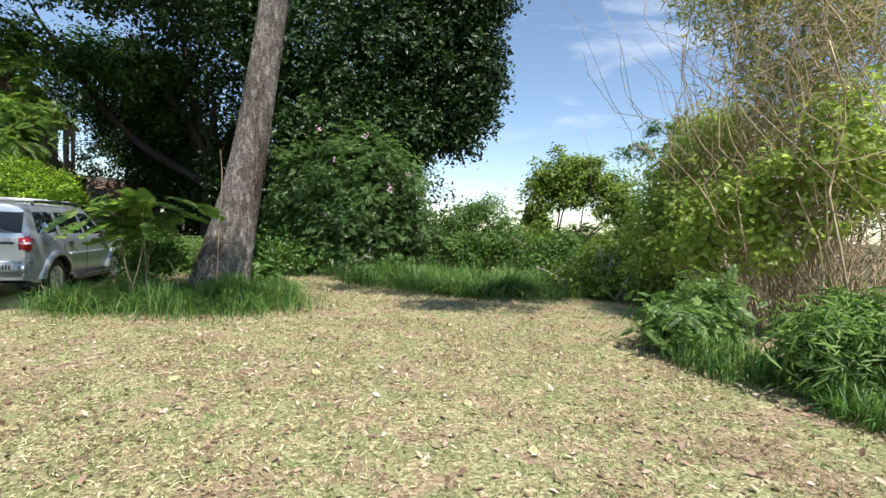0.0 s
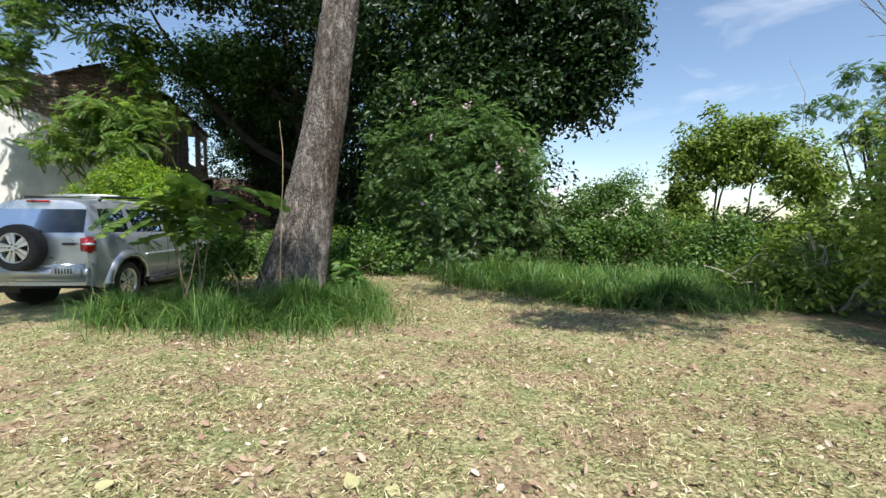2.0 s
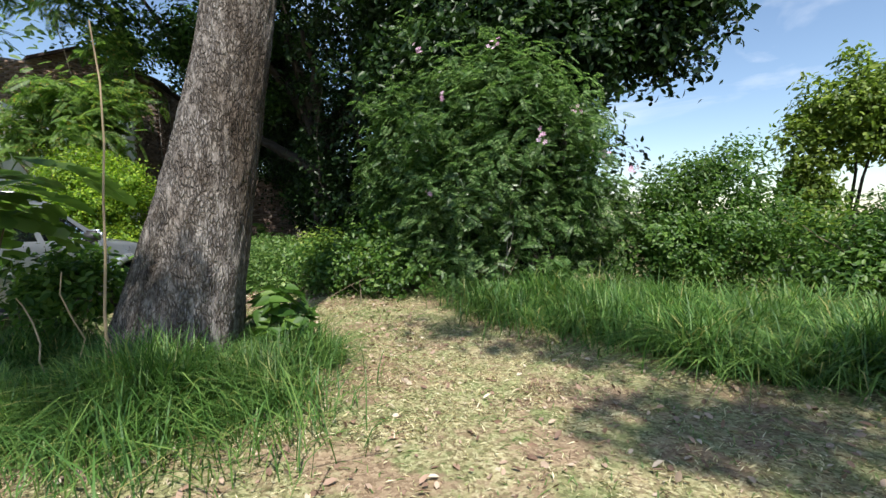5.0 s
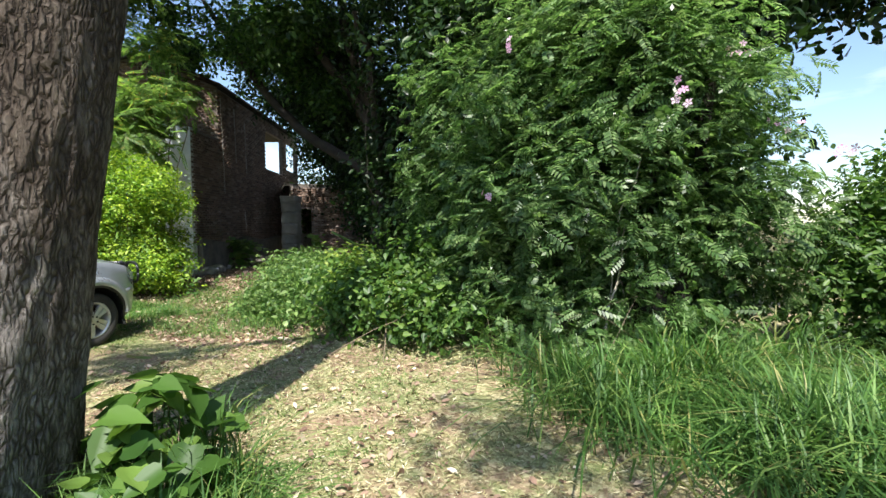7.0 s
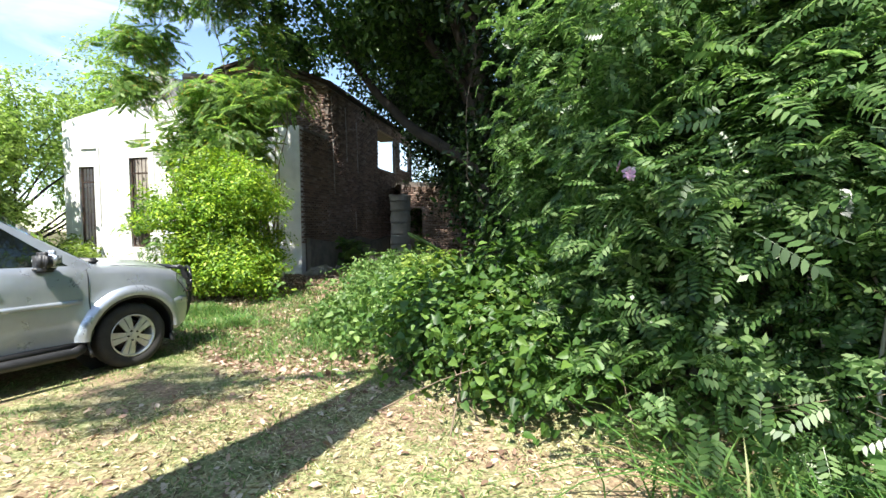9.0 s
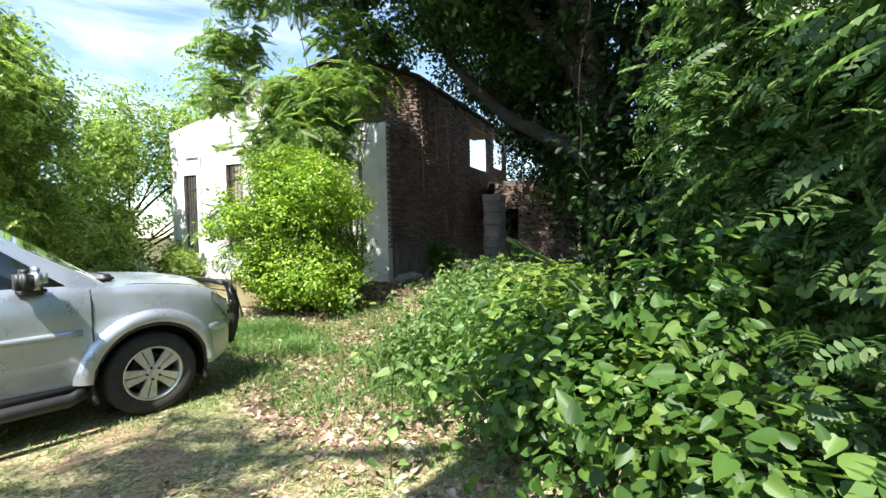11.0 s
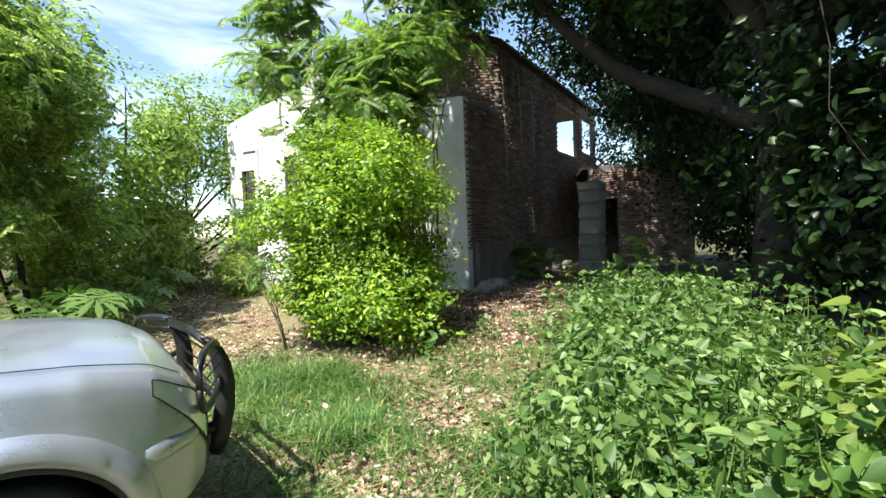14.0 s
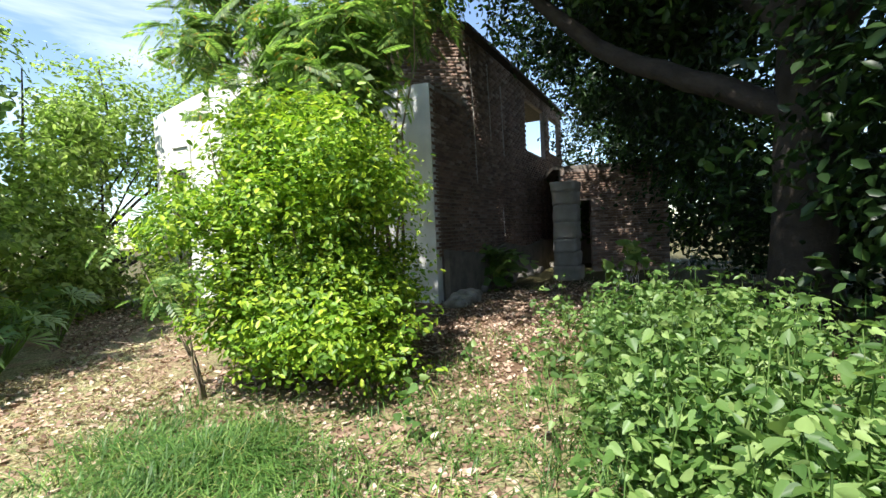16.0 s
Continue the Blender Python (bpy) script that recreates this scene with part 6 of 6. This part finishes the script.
def make_wheel(name, parent):
    """Tyre, five double spokes, hub and nuts; the outer face looks along -y."""
    w = new(name)
    w.parent = parent
    prof = [(0.205, -0.085), (0.225, -0.1), (0.26, -0.108), (0.295, -0.105), (0.318, -0.088), (0.327, -0.06), (0.33, 0), (0.327, 0.06), (0.318, 0.088), (0.26, 0.105), (0.205, 0.085)]
    n = 64
    v, f = [], []
    for i in range(n):
        a = 2 * math.pi * i / n
        for r, y in prof:
            rr = r - (0.006 if r > 0.322 and i % 2 else 0)
            v.append((rr * math.cos(a), y, rr * math.sin(a)))
    k = len(prof)
    for i in range(n):
        for j in range(k - 1):
            f.append((i * k + j, ((i + 1) % n) * k + j, ((i + 1) % n) * k + j + 1, i * k + j + 1))
    mesh_np("tyre", v, [np.array(f)], M["rubber"], w, True, "dusty black tyre")
    prof2 = [(0.206, -0.09), (0.212, -0.1), (0.2, -0.098), (0.19, -0.07), (0.185, 0.06)]
    v, f, k = [], [], len(prof2)
    for i in range(n):
        a = 2 * math.pi * i / n
        v += [(r * math.cos(a), y, r * math.sin(a)) for r, y in prof2]
    for i in range(n):
        for j in range(k - 1):
            f.append((i * k + j, ((i + 1) % n) * k + j, ((i + 1) % n) * k + j + 1, i * k + j + 1))
    rim = mesh_np("rim", v, [np.array(f)], M["alloy"], w, True, "alloy rim")
    for i in range(5):
        a = 2 * math.pi * i / 5 + math.pi / 2
        bm = bmesh.new()
        for side in (-1, 1):
            e = [(0.05, 0.002 * side, -0.088), (0.205, 0.005 * side, -0.08), (0.205, 0.072 * side, -0.08), (0.05, 0.036 * side, -0.088)]
            lo = [bm.verts.new((x, y + 0.03, z)) for x, z, y in e]
            hi = [bm.verts.new((x, y, z)) for x, z, y in e]
            bm.faces.new(lo), bm.faces.new(hi[::-1])
            for q in range(4):
                bm.faces.new((lo[q], lo[(q + 1) % 4], hi[(q + 1) % 4], hi[q]))
        bmesh.ops.bevel(bm, geom=bm.edges[:], offset=0.004, segments=2, affect="EDGES")
        bmesh.ops.rotate(bm, verts=bm.verts, cent=(0, 0, 0), matrix=Matrix.Rotation(a, 3, "Y"))
        part("spoke", bm, M["alloy"], w)
        bm = bmesh.new()
        bmesh.ops.create_cone(bm, cap_ends=True, segments=8, radius1=0.011, radius2=0.009, depth=0.02)
        bmesh.ops.rotate(bm, verts=bm.verts, cent=(0, 0, 0), matrix=Matrix.Rotation(math.pi / 2, 3, "X"))
        bmesh.ops.translate(bm, verts=bm.verts, vec=(0.048 * math.cos(a + 0.63), -0.096, 0.048 * math.sin(a + 0.63)))
        part("wheel_nut", bm, M["black_metal"], w)
    for nm, r, y0, dep, mt in (("hub", 0.068, -0.078, 0.03, "alloy"), ("hub_cap", 0.028, -0.096, 0.012, "alloy"), ("brake_disc", 0.15, -0.01, 0.02, "iron")):
        bm = bmesh.new()
        bmesh.ops.create_cone(bm, cap_ends=True, segments=32, radius1=r, radius2=r * 0.94, depth=dep)
        bmesh.ops.rotate(bm, verts=bm.verts, cent=(0, 0, 0), matrix=Matrix.Rotation(math.pi / 2, 3, "X"))
        bmesh.ops.translate(bm, verts=bm.verts, vec=(0, y0, 0))
        part(nm, bm, M[mt], w)
    return w


for xw in (1.245, -1.245):
    for s in (-1, 1):
        wh = make_wheel("wheel", car)
        wh.matrix_local = pose(xw, s * 0.745, 0.33, 0, 11 * xw, 0 if s < 0 else 180)
sw = make_wheel("spare_wheel", car)
sw.matrix_local = pose(-2.12, 0.08, 0.92, 0, 20, -90)
car_box("spare_bracket", (-2.08, -0.07, 0.77), (-1.95, 0.23, 1.07), M["black_plastic"], car, 0.03)
# bull bar
bar = new("bull_bar")
bar.parent = car
tagged(bar, "black steel bull bar")
for s in (-1, 1):
    bm = bmesh.new()
    prev = None
    for z, x, d in ((0.36, 2.16, 0.04), (0.45, 2.2, 0.055), (0.6, 2.24, 0.06), (0.74, 2.25, 0.06), (0.85, 2.225, 0.058), (0.93, 2.18, 0.052), (0.975, 2.13, 0.04)):
        row = [bm.verts.new((x + dx, s * (0.41 + dy), z + 0.25 * abs(dx) * (1 if dx < 0 else -1))) for dx, dy in ((-d, -0.03), (d, -0.03), (d, 0.03), (-d, 0.03))]
        if prev:
            for q in range(4):
                bm.faces.new((prev[q], prev[(q + 1) % 4], row[(q + 1) % 4], row[q]))
        else:
            bm.faces.new(row)
        prev = row
    bm.faces.new(prev)
    bmesh.ops.bevel(bm, geom=[e for e in bm.edges], offset=0.012, segments=2, affect="EDGES")
    part("upright", bm, M["black_plastic"], bar, "", True)
    ring = []
    for i in range(25):
        a = 2 * math.pi * i / 24
        ca, sa = math.cos(a), math.sin(a)
        q = 0.66
        px = math.copysign(abs(ca) ** q, ca)
        pz = math.copysign(abs(sa) ** q, sa)
        ring.append((2.22 - 0.26 * (0.5 + 0.5 * px), s * (0.61 + 0.2 * px), 0.83 + 0.13 * pz))
    car_tube("lamp_guard", ring, 0.019, M["black_metal"], bar, "", 10)
    for zz3 in (0.77, 0.83, 0.89):
        car_tube("guard_wire", [(2.22, s * 0.42, zz3), (2.09, s * 0.61, zz3), (1.97, s * 0.795, zz3)], 0.004, M["black_metal"], bar, "", 6)
car_tube("cross_tube", [(2.15, -0.41, 0.94), (2.16, 0, 0.95), (2.15, 0.41, 0.94)], 0.024, M["black_metal"], bar)
car_tube("cross_tube", [(2.22, -0.41, 0.62), (2.23, 0, 0.62), (2.22, 0.41, 0.62)], 0.024, M["black_metal"], bar)
for zz3 in (0.7, 0.78, 0.86):
    car_tube("guard_wire", [(2.2, -0.41, zz3), (2.21, 0.41, zz3)], 0.006, M["black_metal"], bar, "", 6)
for s in (-1, 1):
    car_tube("stay", [(1.95, s * 0.41, 0.5), (2.2, s * 0.41, 0.5)], 0.03, M["black_metal"], bar)
# short front overhang
for ob in list(car.children) + list(bar.children) + [o for c in car.children if c.name.startswith("headlamp") for o in c.children]:
    if ob.type == "MESH":
        for v in ob.data.vertices:
            if v.co.x > 1.68:
                v.co.x = 1.68 + (v.co.x - 1.68) * 0.75
car.matrix_world = pose(-7.965, 9.08, 0.0, 0, 0, 106.2)


# ---- bricks, last ----
def brick_wall(owner, origin, along_dir, out_dir, s0, s1, z0, z1, holes, near, tall=lambda s: 99):
    """Brick faces standing proud of the mortar; those in the near stretch are pieces of their own."""
    pitch, course, deep = 0.262, 0.078, 0.05
    shared = []
    for k in range(6):
        bm = bmesh.new()
        bmesh.ops.create_cube(bm, size=1.0)
        for v in bm.verts:
            v.co = Vector((v.co.x * 0.246, v.co.y * deep, v.co.z * 0.058)) + Vector(rng.normal(size=3)) * 0.0025
        me = bpy.data.meshes.new("brick")
        bm.to_mesh(me)
        me.materials.append(M["brick"])
        shared.append((me, np.array([v.co for v in bm.verts]), np.array([[v.index for v in f.verts] for f in bm.faces])))
        bm.free()
    yaw = math.atan2(along_dir[1], along_dir[0])
    c, sn = math.cos(yaw), math.sin(yaw)
    rest_v, rest_f, base, single = [], [], 0, 0
    for r in range(int((z1 - z0) / course)):
        z = z0 + (r + 0.5) * course
        for b in range(-1, int((s1 - s0) / pitch) + 1):
            s = s0 + (b + 0.5 + 0.5 * (r % 2)) * pitch + rng.normal() * 0.004
            if s - 0.1 < s0 or s + 0.1 > s1 or z > tall(s) or any(a - 0.1 < s < e + 0.1 and f - 0.03 < z < g + 0.03 for a, e, f, g in holes):
                continue
            p = origin + along_dir * s + out_dir * (rng.normal() * 0.004 - 0.012)
            me, vv, ff = shared[rng.integers(6)]
            if near[0] < s < near[1] and near[2] < z < near[3] and single < 300:
                ob = new("brick", me)
                ob.parent = owner
                ob.matrix_local = Matrix.Translation((p[0], p[1], z)) @ Matrix.Rotation(yaw + rng.normal() * 0.006, 4, "Z")
                single += 1
            else:
                w = np.column_stack([p[0] + c * vv[:, 0] - sn * vv[:, 1], p[1] + sn * vv[:, 0] + c * vv[:, 1], z + vv[:, 2]])
                rest_v.append(w), rest_f.append(ff + base)
                base += len(vv)
    if rest_v:
        ob = mesh_np("brickwork", np.vstack(rest_v), [np.vstack(rest_f)], M["brick"], owner)
        tagged(ob, "courses of fired clay bricks", "", "", "stuff")


brick_wall(house, HC, HU, HN, TURN_S, SIDE_LEN, 0.95, 6.28, [SIDE_WIN, SIDE_GAP], (TURN_S, 3.6, 1.6, 3.3))
brick_wall(house, HC, HU, HN, 0.02, TURN_S, 0.95, 4.52, [], (0.0, TURN_S, 2.4, 3.9))
brick_wall(house, UF, UD, UN, 0.02, UL, 4.6, 6.85, [], (9, 9, 9, 9), lambda s: float(np.interp(s, *zip(*UPPER_TOP))) - 0.06)
brick_wall(house, WING, WU, -WIN, 0.02, 3.28, 0.1, 3.28, [(0.3, 0.95, -1, 2.3)], (9, 9, 9, 9))
brick_wall(house, UF - HF * 0.018, HW, HF, 0.02, 1.08, 4.9, 6.3, [], (9, 9, 9, 9), lambda s: 6.2 + 0.1 * s)
